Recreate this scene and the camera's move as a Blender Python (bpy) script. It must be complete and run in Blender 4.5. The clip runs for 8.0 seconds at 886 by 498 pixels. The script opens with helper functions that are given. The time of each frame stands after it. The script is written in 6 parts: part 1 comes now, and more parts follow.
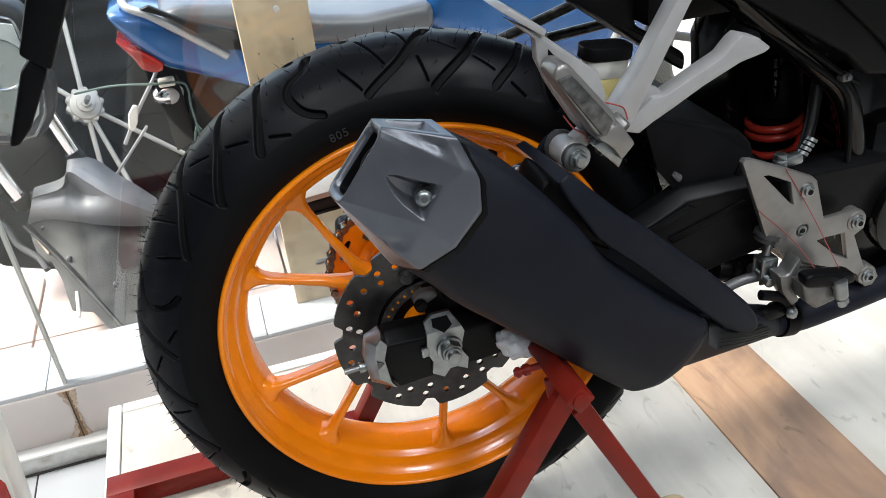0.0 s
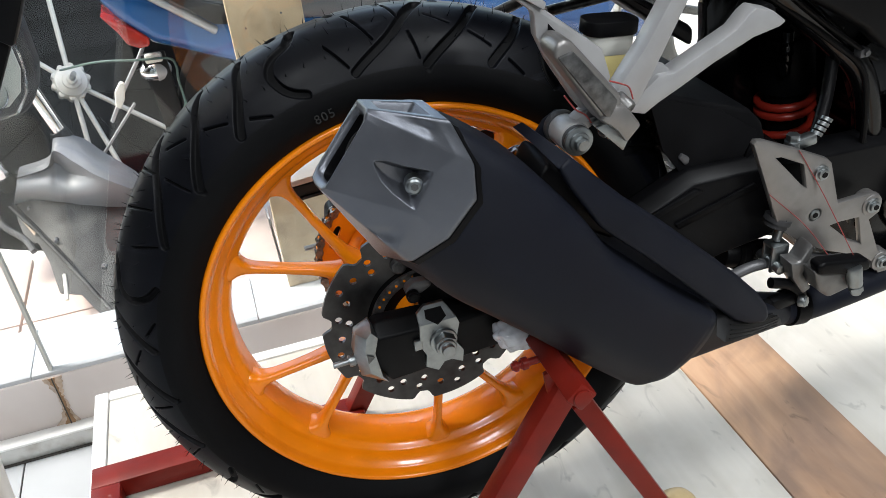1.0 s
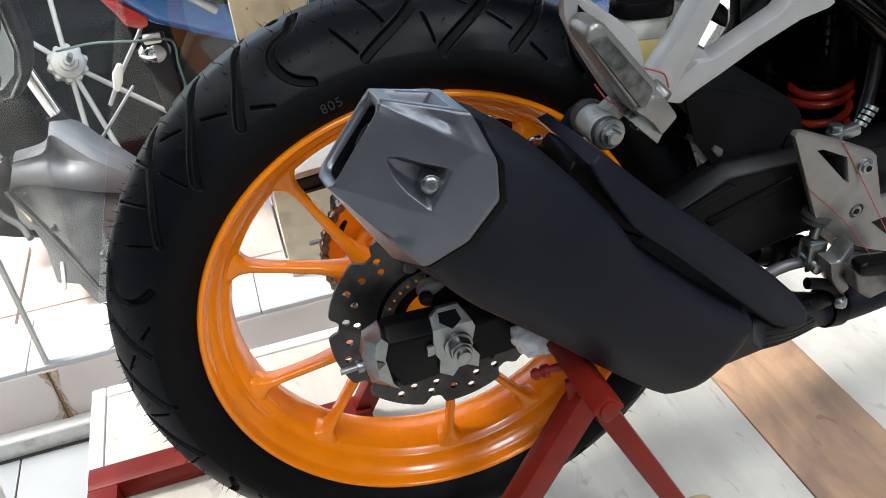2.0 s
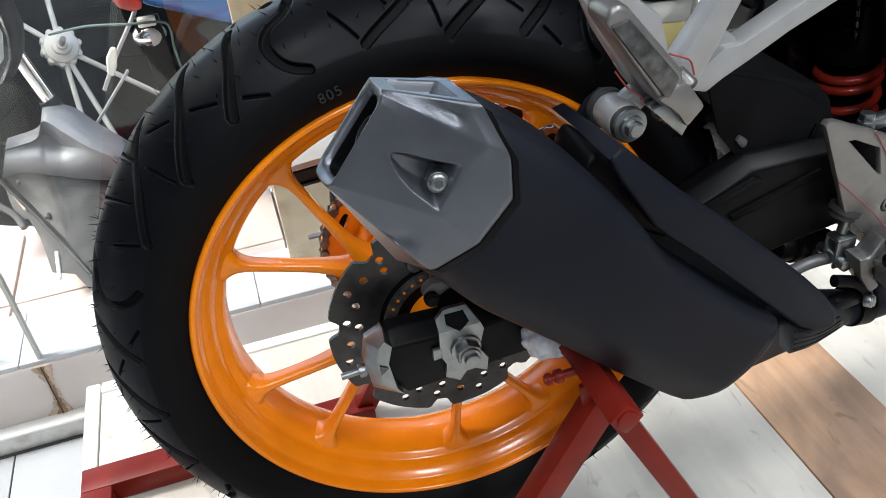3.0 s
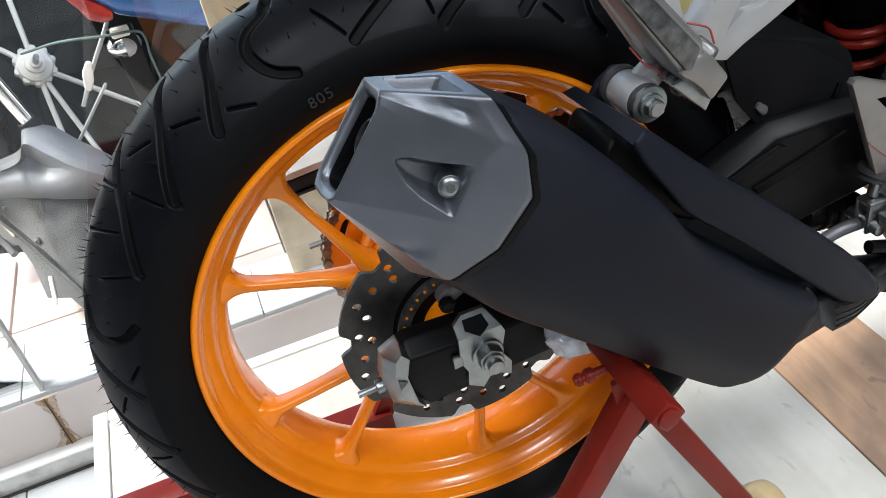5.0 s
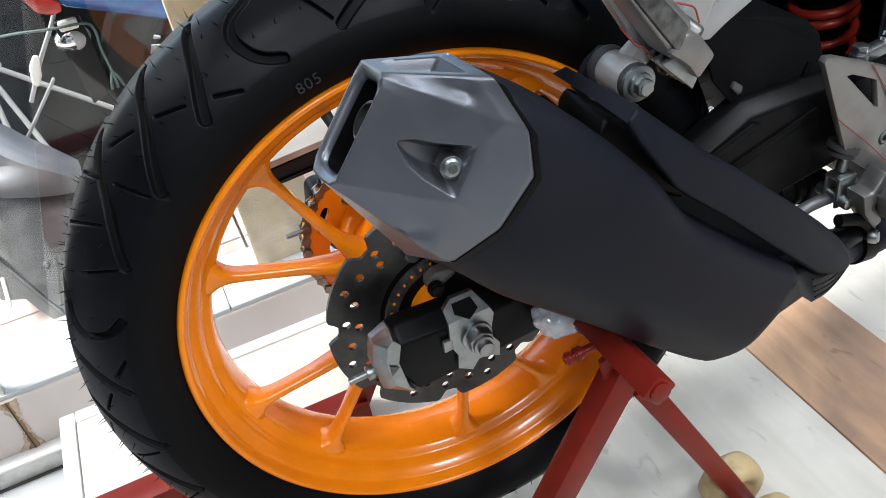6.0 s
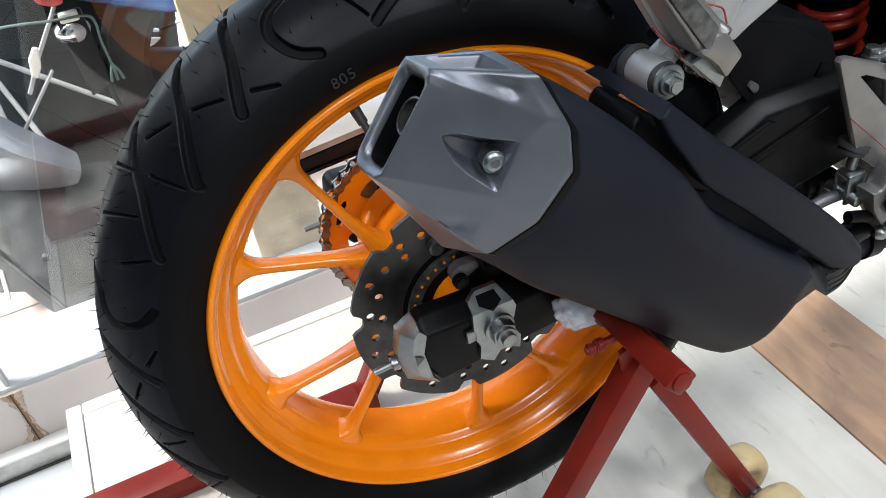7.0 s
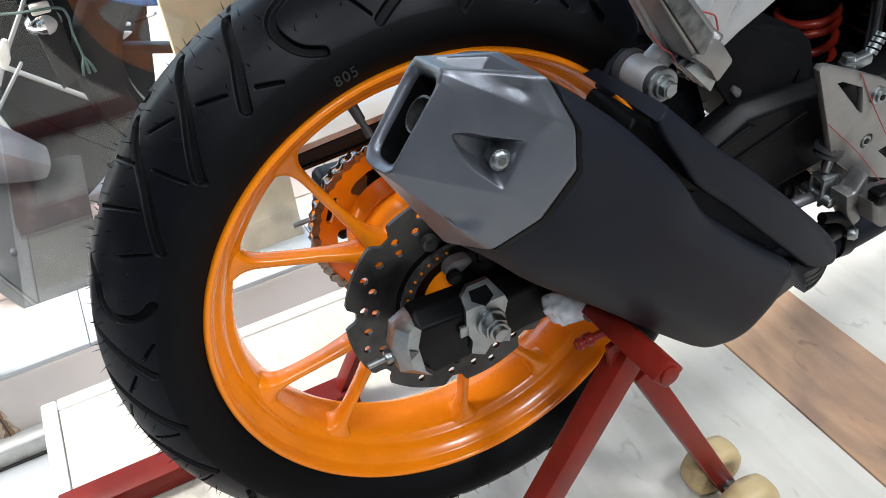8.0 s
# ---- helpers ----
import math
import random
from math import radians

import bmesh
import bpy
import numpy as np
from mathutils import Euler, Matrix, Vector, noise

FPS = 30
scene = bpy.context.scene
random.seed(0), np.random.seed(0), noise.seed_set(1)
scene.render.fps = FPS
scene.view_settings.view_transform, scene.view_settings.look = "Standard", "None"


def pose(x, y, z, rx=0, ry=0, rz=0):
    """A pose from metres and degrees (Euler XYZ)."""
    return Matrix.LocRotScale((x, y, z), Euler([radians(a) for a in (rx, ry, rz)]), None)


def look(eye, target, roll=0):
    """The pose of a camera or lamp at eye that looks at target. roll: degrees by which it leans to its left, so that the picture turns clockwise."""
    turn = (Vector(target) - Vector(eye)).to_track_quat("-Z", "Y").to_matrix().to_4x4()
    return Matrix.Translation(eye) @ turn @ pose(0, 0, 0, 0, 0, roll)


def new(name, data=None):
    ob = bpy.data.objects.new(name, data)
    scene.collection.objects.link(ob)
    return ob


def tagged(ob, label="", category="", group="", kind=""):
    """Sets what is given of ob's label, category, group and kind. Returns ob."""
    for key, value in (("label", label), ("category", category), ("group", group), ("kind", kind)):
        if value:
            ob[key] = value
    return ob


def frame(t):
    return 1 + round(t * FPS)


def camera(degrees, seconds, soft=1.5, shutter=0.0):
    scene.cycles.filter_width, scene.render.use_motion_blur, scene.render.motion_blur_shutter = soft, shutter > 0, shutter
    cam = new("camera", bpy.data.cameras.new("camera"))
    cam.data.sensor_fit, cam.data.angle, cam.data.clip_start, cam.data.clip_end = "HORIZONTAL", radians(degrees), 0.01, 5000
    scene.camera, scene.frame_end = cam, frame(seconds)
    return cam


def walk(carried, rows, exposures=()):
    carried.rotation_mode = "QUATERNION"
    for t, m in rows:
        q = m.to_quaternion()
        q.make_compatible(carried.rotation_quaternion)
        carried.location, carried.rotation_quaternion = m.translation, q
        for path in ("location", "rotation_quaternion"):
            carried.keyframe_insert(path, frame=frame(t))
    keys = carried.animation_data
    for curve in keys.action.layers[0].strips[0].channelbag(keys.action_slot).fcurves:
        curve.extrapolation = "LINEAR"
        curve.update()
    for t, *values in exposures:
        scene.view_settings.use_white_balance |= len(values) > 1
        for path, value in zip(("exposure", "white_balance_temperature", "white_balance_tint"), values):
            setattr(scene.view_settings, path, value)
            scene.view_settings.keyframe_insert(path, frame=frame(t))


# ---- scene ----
cam = camera(56.4, 8.0, soft=0.8)
PATH = [
    (0, (-0.168, -0.795, 0.915), (0.261, 0.857, -0.127), -5.7),
    (0.5, (-0.161, -0.775, 0.909), (0.261, 0.858, -0.165), -5.8),
    (1, (-0.151, -0.753, 0.901), (0.268, 0.868, -0.192), -5.9),
    (1.5, (-0.148, -0.724, 0.893), (0.261, 0.888, -0.218), -5.9),
    (3, (-0.138, -0.653, 0.871), (0.249, 0.926, -0.294), -6.3),
    (3.5, (-0.132, -0.634, 0.865), (0.248, 0.938, -0.31), -6.5),
    (4, (-0.128, -0.614, 0.86), (0.245, 0.953, -0.325), -7.0),
    (5.3, (-0.144, -0.603, 0.859), (0.248, 0.942, -0.349), -12.1),
    (5.5, (-0.151, -0.6, 0.86), (0.266, 0.932, -0.357), -11.7),
    (6, (-0.167, -0.599, 0.86), (0.321, 0.899, -0.372), -10.3),
    (6.5, (-0.184, -0.598, 0.865), (0.318, 0.889, -0.373), -9.9),
    (7, (-0.202, -0.596, 0.871), (0.319, 0.88, -0.374), -9.1),
    (7.5, (-0.218, -0.596, 0.876), (0.35, 0.856, -0.376), -7.6),
    (8, (-0.232, -0.596, 0.881), (0.373, 0.838, -0.375), -6.5),
]
walk(cam, [(t, look(eye, target, roll)) for t, eye, target, roll in PATH], exposures=[(0, 2.39, 6430, 10), (3.5, 2.46, 6320, 10), (7, 2.60, 6270, 10), (8, 2.60, 6270, 10)])

# ---- world, sun, exposure ----
world = bpy.data.worlds.new("world")
scene.world = world
world.use_nodes = True
_wn = world.node_tree
_sky = _wn.nodes.new("ShaderNodeTexSky")
_sky.sky_type = "NISHITA"
_sky.sun_disc = False
_sky.dust_density = 3.5
_sky.air_density = 1.2
_sky.sun_elevation = radians(54.5)
_sky.sun_rotation = radians(-70.7)
_bg = next(n for n in _wn.nodes if n.type == "BACKGROUND")
_bg.inputs["Strength"].default_value = 0.14
_wn.links.new(_sky.outputs["Color"], _bg.inputs["Color"])

sun = new("sun", bpy.data.lights.new("sun", "SUN"))
sun.data.energy = 1.15
sun.data.angle = radians(18)
sun.data.color = (1.0, 0.97, 0.93)
sun.matrix_world = look((-3.0, 2.25, 4.5), (0, 1.2, 0))


def ceiling_lamp_light(x, y, z, w, h, power):
    ob = new("ceiling_lamp_light", bpy.data.lights.new("ceiling_lamp_light", "AREA"))
    ob.data.shape, ob.data.size, ob.data.size_y, ob.data.energy = "RECTANGLE", w, h, power
    ob.data.color = (0.95, 0.98, 1.0)
    ob.matrix_world = pose(x, y, z)
    return ob


LAMPS = [(-0.8, -0.9), (1.1, -0.9), (-0.8, -2.6), (1.1, -2.6)]
LAMP_POWER = {(True, False): 7.8, (False, False): 3.8, (True, True): 10.8, (False, True): 8.4}
for lx, ly in LAMPS:
    ceiling_lamp_light(lx, ly, 2.74, 0.56, 0.56, LAMP_POWER[lx > 0, ly < -2])


# ---- materials ----
def material(name, colour, rough=0.5, metal=0.0, vary=0.12, scale=40.0, bump=0.05, fine=400.0, coat=0.0, dirt=None, dirt_amount=0.0, dirt_scale=6.0, spec=0.5):
    m = bpy.data.materials.new(name)
    m.use_nodes = True
    nt = m.node_tree
    b = nt.nodes["Principled BSDF"]
    b.inputs["Metallic"].default_value = metal
    b.inputs["Coat Weight"].default_value = coat
    b.inputs["Coat Roughness"].default_value = 0.08
    b.inputs["Specular IOR Level"].default_value = spec
    tc = nt.nodes.new("ShaderNodeTexCoord")

    def noise_node(s, detail=4.0):
        n = nt.nodes.new("ShaderNodeTexNoise")
        n.inputs["Scale"].default_value = s
        n.inputs["Detail"].default_value = detail
        nt.links.new(tc.outputs["Object"], n.inputs["Vector"])
        return n

    big = noise_node(scale)
    ramp = nt.nodes.new("ShaderNodeValToRGB")
    dark = tuple(c * (1 - vary) for c in colour)
    light = tuple(min(1.0, c * (1 + vary)) for c in colour)
    ramp.color_ramp.elements[0].color, ramp.color_ramp.elements[1].color = (*dark, 1), (*light, 1)
    ramp.color_ramp.elements[0].position, ramp.color_ramp.elements[1].position = 0.3, 0.7
    nt.links.new(big.outputs["Fac"], ramp.inputs["Fac"])
    out = ramp.outputs["Color"]
    if dirt:
        dn = noise_node(dirt_scale, 5.0)
        dr = nt.nodes.new("ShaderNodeValToRGB")
        dr.color_ramp.elements[0].position, dr.color_ramp.elements[1].position = 0.52, 0.75
        nt.links.new(dn.outputs["Fac"], dr.inputs["Fac"])
        sc = nt.nodes.new("ShaderNodeMath")
        sc.operation = "MULTIPLY"
        sc.inputs[1].default_value = dirt_amount
        nt.links.new(dr.outputs["Color"], sc.inputs[0])
        mx = nt.nodes.new("ShaderNodeMix")
        mx.data_type = "RGBA"
        mx.inputs["B"].default_value = (*dirt, 1)
        nt.links.new(sc.outputs[0], mx.inputs["Factor"])
        nt.links.new(out, mx.inputs["A"])
        out = mx.outputs["Result"]
    nt.links.new(out, b.inputs["Base Color"])
    fn = noise_node(fine, 2.0)
    rr = nt.nodes.new("ShaderNodeMapRange")
    rr.inputs["To Min"].default_value = max(0.02, rough - 0.08)
    rr.inputs["To Max"].default_value = min(1.0, rough + 0.08)
    nt.links.new(big.outputs["Fac"], rr.inputs["Value"])
    nt.links.new(rr.outputs["Result"], b.inputs["Roughness"])
    if bump > 0:
        bp = nt.nodes.new("ShaderNodeBump")
        bp.inputs["Strength"].default_value = bump
        bp.inputs["Distance"].default_value = 0.001
        nt.links.new(fn.outputs["Fac"], bp.inputs["Height"])
        nt.links.new(bp.outputs["Normal"], b.inputs["Normal"])
    return m


M = {}
# bluish blotches put the sky's sheen on the tread into its colour
M["rubber"] = material("tyre_rubber", (0.0024, 0.0027, 0.0041), 0.42, spec=0.12, vary=0.25, scale=25, bump=0.05, fine=900, dirt=(0.006, 0.0072, 0.0112), dirt_amount=0.55, dirt_scale=9)


def scuffed(m, colour, stretch, lo, hi, amount):
    """Adds faint long scuffs to a material."""
    nt = m.node_tree
    b = nt.nodes["Principled BSDF"]
    old = b.inputs["Base Color"].links[0].from_socket
    tc = nt.nodes.new("ShaderNodeTexCoord")
    mp_ = nt.nodes.new("ShaderNodeMapping")
    mp_.inputs["Scale"].default_value = stretch
    mp_.inputs["Rotation"].default_value = (radians(20), radians(35), radians(10))
    n = nt.nodes.new("ShaderNodeTexNoise")
    n.inputs["Scale"].default_value = 1.0
    n.inputs["Detail"].default_value = 6.0
    nt.links.new(tc.outputs["Object"], mp_.inputs["Vector"])
    nt.links.new(mp_.outputs["Vector"], n.inputs["Vector"])
    rmp = nt.nodes.new("ShaderNodeMapRange")
    rmp.inputs["From Min"].default_value, rmp.inputs["From Max"].default_value, rmp.inputs["To Max"].default_value = lo, hi, amount
    nt.links.new(n.outputs["Fac"], rmp.inputs["Value"])
    mx = nt.nodes.new("ShaderNodeMix")
    mx.data_type = "RGBA"
    mx.inputs["B"].default_value = (*colour, 1)
    nt.links.new(rmp.outputs["Result"], mx.inputs["Factor"])
    nt.links.new(old, mx.inputs["A"])
    nt.links.new(mx.outputs["Result"], b.inputs["Base Color"])


scuffed(M["rubber"], (0.02, 0.022, 0.029), (14, 22, 160), 0.62, 0.78, 0.6)
# matt side wall rubber; in the grooves its darker colour stands for shade
M["sidewall_groove_shade"] = material("matt_sidewall_groove_shade", (0.0024, 0.0025, 0.003), 0.62, spec=0.1, vary=0.2, scale=25, bump=0.1, fine=900)
M["orange"] = material("orange_paint", (0.79, 0.213, 0.003), 0.24, vary=0.06, scale=30, bump=0.02, fine=1500, coat=0.3, spec=0.3)
M["disc"] = material("brake_steel", (0.062, 0.060, 0.060), 0.36, metal=0.85, vary=0.3, scale=60, bump=0.08, fine=1200)
M["zinc"] = material("zinc_steel", (0.30, 0.32, 0.325), 0.38, metal=1.0, vary=0.15, scale=90, bump=0.05)
M["alu"] = material("cast_aluminium", (0.26, 0.25, 0.242), 0.42, metal=0.75, vary=0.1, scale=50, bump=0.1, fine=900, dirt=(0.2, 0.19, 0.18), dirt_amount=0.5, dirt_scale=25)
# dark cast metal; on the rider's peg its darkness also stands for shadow
M["dullcast"] = material("dull_cast_metal", (0.15, 0.148, 0.145), 0.4, metal=0.7, vary=0.2, scale=60, bump=0.12, fine=900)
M["silverpaint"] = material("silver_paint", (0.36, 0.36, 0.365), 0.40, metal=0.35, vary=0.06, scale=40, bump=0.04, fine=1500)
M["cap"] = material("grey_cap_paint", (0.130, 0.138, 0.158), 0.33, metal=0.7, vary=0.08, scale=30, bump=0.1, fine=2200)
M["mufflerblack"] = material("matt_black_coating", (0.0060, 0.0072, 0.0122), 0.50, spec=0.13, vary=0.18, scale=14, bump=0.05, fine=1800, dirt=(0.009, 0.0098, 0.013), dirt_amount=0.3, dirt_scale=10)
scuffed(M["mufflerblack"], (0.014, 0.015, 0.019), (5, 5, 7), 0.5, 0.72, 0.5)
M["black"] = material("black_plastic", (0.003, 0.003, 0.0035), 0.42, spec=0.10, vary=0.2, scale=30, bump=0.08, fine=1300)
M["gloss"] = material("gloss_black_paint", (0.0028, 0.0028, 0.0032), 0.16, spec=0.28, vary=0.2, scale=30, bump=0.02, coat=0.1)
M["arm"] = material("satin_black_swingarm", (0.0034, 0.0034, 0.004), 0.40, spec=0.12, vary=0.2, scale=30, bump=0.05, fine=1000)
M["red"] = material("red_stand_paint", (0.165, 0.011, 0.006), 0.38, spec=0.20, vary=0.18, scale=18, bump=0.15, fine=500, dirt=(0.07, 0.012, 0.01), dirt_amount=0.6, dirt_scale=22)
M["spring"] = material("red_spring_paint", (0.36, 0.026, 0.014), 0.35, vary=0.1, scale=30, bump=0.02, coat=0.3)
M["chain"] = material("chain_steel", (0.22, 0.19, 0.165), 0.24, metal=0.9, vary=0.4, scale=150, bump=0.1)
M["caster"] = material("aged_nylon", (0.50, 0.38, 0.20), 0.5, vary=0.2, scale=30, bump=0.1, dirt=(0.12, 0.07, 0.03), dirt_amount=0.8, dirt_scale=30)
M["rubberbush"] = material("black_rubber", (0.03, 0.03, 0.032), 0.6, vary=0.1)
M["tile"] = material("grey_white_tile", (0.43, 0.445, 0.46), 0.22, vary=0.05, scale=5, bump=0.0, dirt=(0.42, 0.42, 0.4), dirt_amount=0.35, dirt_scale=7)
M["riser"] = material("pinkish_painted_plaster", (0.58, 0.53, 0.505), 0.5, vary=0.07, scale=6, bump=0.1, dirt=(0.5, 0.42, 0.37), dirt_amount=0.4, dirt_scale=5)
M["trim"] = material("dirty_aluminium_strip", (0.6, 0.6, 0.58), 0.45, metal=0.3, vary=0.1, scale=30, dirt=(0.2, 0.14, 0.09), dirt_amount=0.7, dirt_scale=20)
M["pink"] = material("pink_pavement_tile", (0.46, 0.36, 0.32), 0.7, vary=0.12, scale=12, bump=0.2, fine=150)
M["sand"] = material("sandy_road", (0.56, 0.52, 0.47), 0.9, vary=0.15, scale=7, bump=0.8, fine=60)
M["wall"] = material("grey_wall_paint", (0.12, 0.118, 0.115), 0.7, vary=0.03, scale=3, bump=0.1, fine=120)
M["ceiling"] = material("white_ceiling_paint", (0.36, 0.36, 0.36), 0.8, vary=0.02, scale=3)
M["ply"] = material("pale_plywood", (0.47, 0.36, 0.23), 0.7, vary=0.12, scale=9, bump=0.15, fine=180, dirt=(0.17, 0.12, 0.075), dirt_amount=0.75, dirt_scale=17)
M["blue"] = material("blue_bike_paint", (0.012, 0.085, 0.26), 0.25, metal=0.3, vary=0.12, scale=6, coat=0.6, bump=0.02)
M["matt"] = material("matt_black_plastic", (0.006, 0.006, 0.0068), 0.7, spec=0.08, vary=0.2, scale=20, bump=0.08, fine=700)
M["cloth"] = material("black_umbrella_cloth", (0.0035, 0.0035, 0.004), 0.7, spec=0.12, vary=0.2, scale=12, bump=0.0)
M["casting"] = material("dark_grey_casting", (0.10, 0.10, 0.105), 0.4, metal=0.3, vary=0.1, scale=60, bump=0.08, fine=900)
M["worn"] = material("worn_dark_metal", (0.10, 0.10, 0.10), 0.38, metal=0.7, vary=0.6, scale=120, bump=0.15, fine=500)
M["seat"] = material("grey_vinyl_seat", (0.085, 0.088, 0.094), 0.35, vary=0.15, scale=8, bump=0.15, fine=400)
M["dusty"] = material("dusty_black_plastic", (0.006, 0.006, 0.0065), 0.5, spec=0.3, vary=0.3, scale=8, bump=0.0, dirt=(0.018, 0.0175, 0.0165), dirt_amount=0.5, dirt_scale=7)
# the dust colour also carries the haze that the pane reflects over the cowl
M["dusthazecowl"] = material("dusty_hazed_cowl_plastic", (0.010, 0.010, 0.010), 0.5, spec=0.25, vary=0.4, scale=8, bump=0.05, fine=300, dirt=(0.060, 0.0585, 0.055), dirt_amount=0.8, dirt_scale=14)
M["silverfender"] = material("dull_silver_fender", (0.185, 0.19, 0.20), 0.48, metal=0.3, vary=0.1, scale=6, bump=0.05, dirt=(0.2, 0.2, 0.19), dirt_amount=0.4)
M["whiteplastic"] = material("aged_white_plastic", (0.66, 0.64, 0.58), 0.4, vary=0.08, scale=30, bump=0.05)
M["redlens"] = material("red_tail_lens", (0.32, 0.02, 0.014), 0.15, vary=0.2, scale=60, coat=0.5, bump=0.02)
M["chrome"] = material("chrome", (0.8, 0.8, 0.8), 0.08, metal=1.0, vary=0.03, bump=0.0)
M["white"] = material("white_paint", (0.8, 0.8, 0.78), 0.4, vary=0.04)
M["cream"] = material("cream_fluid_plastic", (0.55, 0.47, 0.2), 0.3, vary=0.06, scale=20)
M["frost"] = material("frosted_plastic", (0.5, 0.5, 0.46), 0.35, vary=0.05)
M["thread"] = material("red_thread", (0.3, 0.05, 0.045), 0.7)
M["green"] = material("green_cord", (0.07, 0.11, 0.095), 0.7)
M["wrap"] = material("crumpled_clear_film", (0.52, 0.55, 0.60), 0.14, vary=0.25, scale=60, bump=0.5, fine=160)
M["paint"] = material("faded_white_mark", (0.010, 0.010, 0.010), 0.6, vary=0.5, scale=300)
M["brown"] = material("rust_stain", (0.25, 0.15, 0.08), 0.8, vary=0.3, scale=40)
M["tan"] = material("tan_rust_wash", (0.45, 0.35, 0.27), 0.8, vary=0.3, scale=60, dirt=(0.6, 0.53, 0.48), dirt_amount=0.8, dirt_scale=40)
M["dark"] = material("dark_joint", (0.05, 0.045, 0.04), 0.8)


def glass_material():
    m = bpy.data.materials.new("window_glass")
    m.use_nodes = True
    nt = m.node_tree
    nt.nodes.clear()
    out = nt.nodes.new("ShaderNodeOutputMaterial")
    mix = nt.nodes.new("ShaderNodeMixShader")
    tr = nt.nodes.new("ShaderNodeBsdfTransparent")
    gl = nt.nodes.new("ShaderNodeBsdfGlossy")
    gl.inputs["Roughness"].default_value = 0.01
    tr.inputs["Color"].default_value = (0.93, 0.95, 0.94, 1)
    fr = nt.nodes.new("ShaderNodeFresnel")
    fr.inputs["IOR"].default_value = 1.56
    nt.links.new(fr.outputs[0], mix.inputs[0])
    nt.links.new(tr.outputs[0], mix.inputs[1])
    nt.links.new(gl.outputs[0], mix.inputs[2])
    nt.links.new(mix.outputs[0], out.inputs["Surface"])
    return m


M["glass"] = glass_material()


def worn_board(name, colour, streak, grain_scale, blotch, blotch_at, scuff, rough, bump):
    """A board: grain stretched along y, broad stains, and small dark scuffs."""
    m = bpy.data.materials.new(name)
    m.use_nodes = True
    nt = m.node_tree
    b = nt.nodes["Principled BSDF"]
    tc = nt.nodes.new("ShaderNodeTexCoord")

    def noise_at(sx, sy, detail, distort=0.0):
        mp_ = nt.nodes.new("ShaderNodeMapping")
        mp_.inputs["Scale"].default_value = (sx, sy, 1.0)
        mp_.inputs["Rotation"].default_value = (0, 0, radians(4))
        nt.links.new(tc.outputs["Object"], mp_.inputs["Vector"])
        n = nt.nodes.new("ShaderNodeTexNoise")
        n.inputs["Scale"].default_value = 1.0
        n.inputs["Detail"].default_value = detail
        n.inputs["Distortion"].default_value = distort
        nt.links.new(mp_.outputs["Vector"], n.inputs["Vector"])
        return n

    def layer(base, col, fac_node, lo, hi, amount):
        rmp = nt.nodes.new("ShaderNodeMapRange")
        rmp.inputs["From Min"].default_value, rmp.inputs["From Max"].default_value = lo, hi
        rmp.inputs["To Max"].default_value = amount
        nt.links.new(fac_node.outputs["Fac"], rmp.inputs["Value"])
        mx = nt.nodes.new("ShaderNodeMix")
        mx.data_type = "RGBA"
        mx.inputs["B"].default_value = (*col, 1)
        nt.links.new(rmp.outputs["Result"], mx.inputs["Factor"])
        if isinstance(base, tuple):
            mx.inputs["A"].default_value = (*base, 1)
        else:
            nt.links.new(base, mx.inputs["A"])
        return mx.outputs["Result"]

    grain = noise_at(grain_scale, grain_scale * 0.06, 8.0, 0.6)
    col = layer(colour, streak, grain, 0.35, 0.72, 0.85)
    col = layer(col, blotch, noise_at(5.5, 4.0, 9.0, 0.8), blotch_at, blotch_at + 0.2, 0.75)
    col = layer(col, scuff, noise_at(30.0, 12.0, 9.0, 1.4), 0.63, 0.76, 0.6)
    nt.links.new(col, b.inputs["Base Color"])
    b.inputs["Roughness"].default_value = rough
    bp = nt.nodes.new("ShaderNodeBump")
    bp.inputs["Strength"].default_value = bump
    bp.inputs["Distance"].default_value = 0.001
    nt.links.new(grain.outputs["Fac"], bp.inputs["Height"])
    nt.links.new(bp.outputs["Normal"], b.inputs["Normal"])
    return m


M["plank"] = worn_board("worn_brown_plank", (0.60, 0.365, 0.215), (0.45, 0.255, 0.14), 60.0, (0.17, 0.115, 0.09), 0.47, (0.07, 0.045, 0.03), 0.48, 0.35)
M["platform"] = worn_board("cream_platform_board", (0.64, 0.605, 0.54), (0.54, 0.505, 0.44), 34.0, (0.47, 0.44, 0.38), 0.50, (0.25, 0.23, 0.20), 0.36, 0.2)


# ---- building helpers ----
def finish(name, me, mat, parent=None, label="", smooth=35.0):
    me.materials.append(mat)
    if smooth:
        me.polygons.foreach_set("use_smooth", [True] * len(me.polygons))
        me.set_sharp_from_angle(angle=radians(smooth))
    ob = new(name, me)
    if parent is not None:
        ob.parent = parent
        top = parent
        ob.matrix_parent_inverse = Matrix.Translation(-base_of(top))
    return tagged(ob, label=label)


BASES = {}


def base_of(ob):
    return BASES.get(ob.name, Vector((0, 0, 0)))


def thing(name, base, label, category, group="", kind=""):
    ob = new(name)
    ob.location = base
    ob.empty_display_size = 0.05
    BASES[ob.name] = Vector(base)
    return tagged(ob, label=label, category=category, group=group, kind=kind)


def part(name, bm, mat, parent=None, label="", smooth=35.0):
    """Links a bmesh as one mesh object under a thing or a part."""
    bmesh.ops.recalc_face_normals(bm, faces=bm.faces)
    me = bpy.data.meshes.new(name)
    bm.to_mesh(me)
    bm.free()
    return finish(name, me, mat, parent, label, smooth)


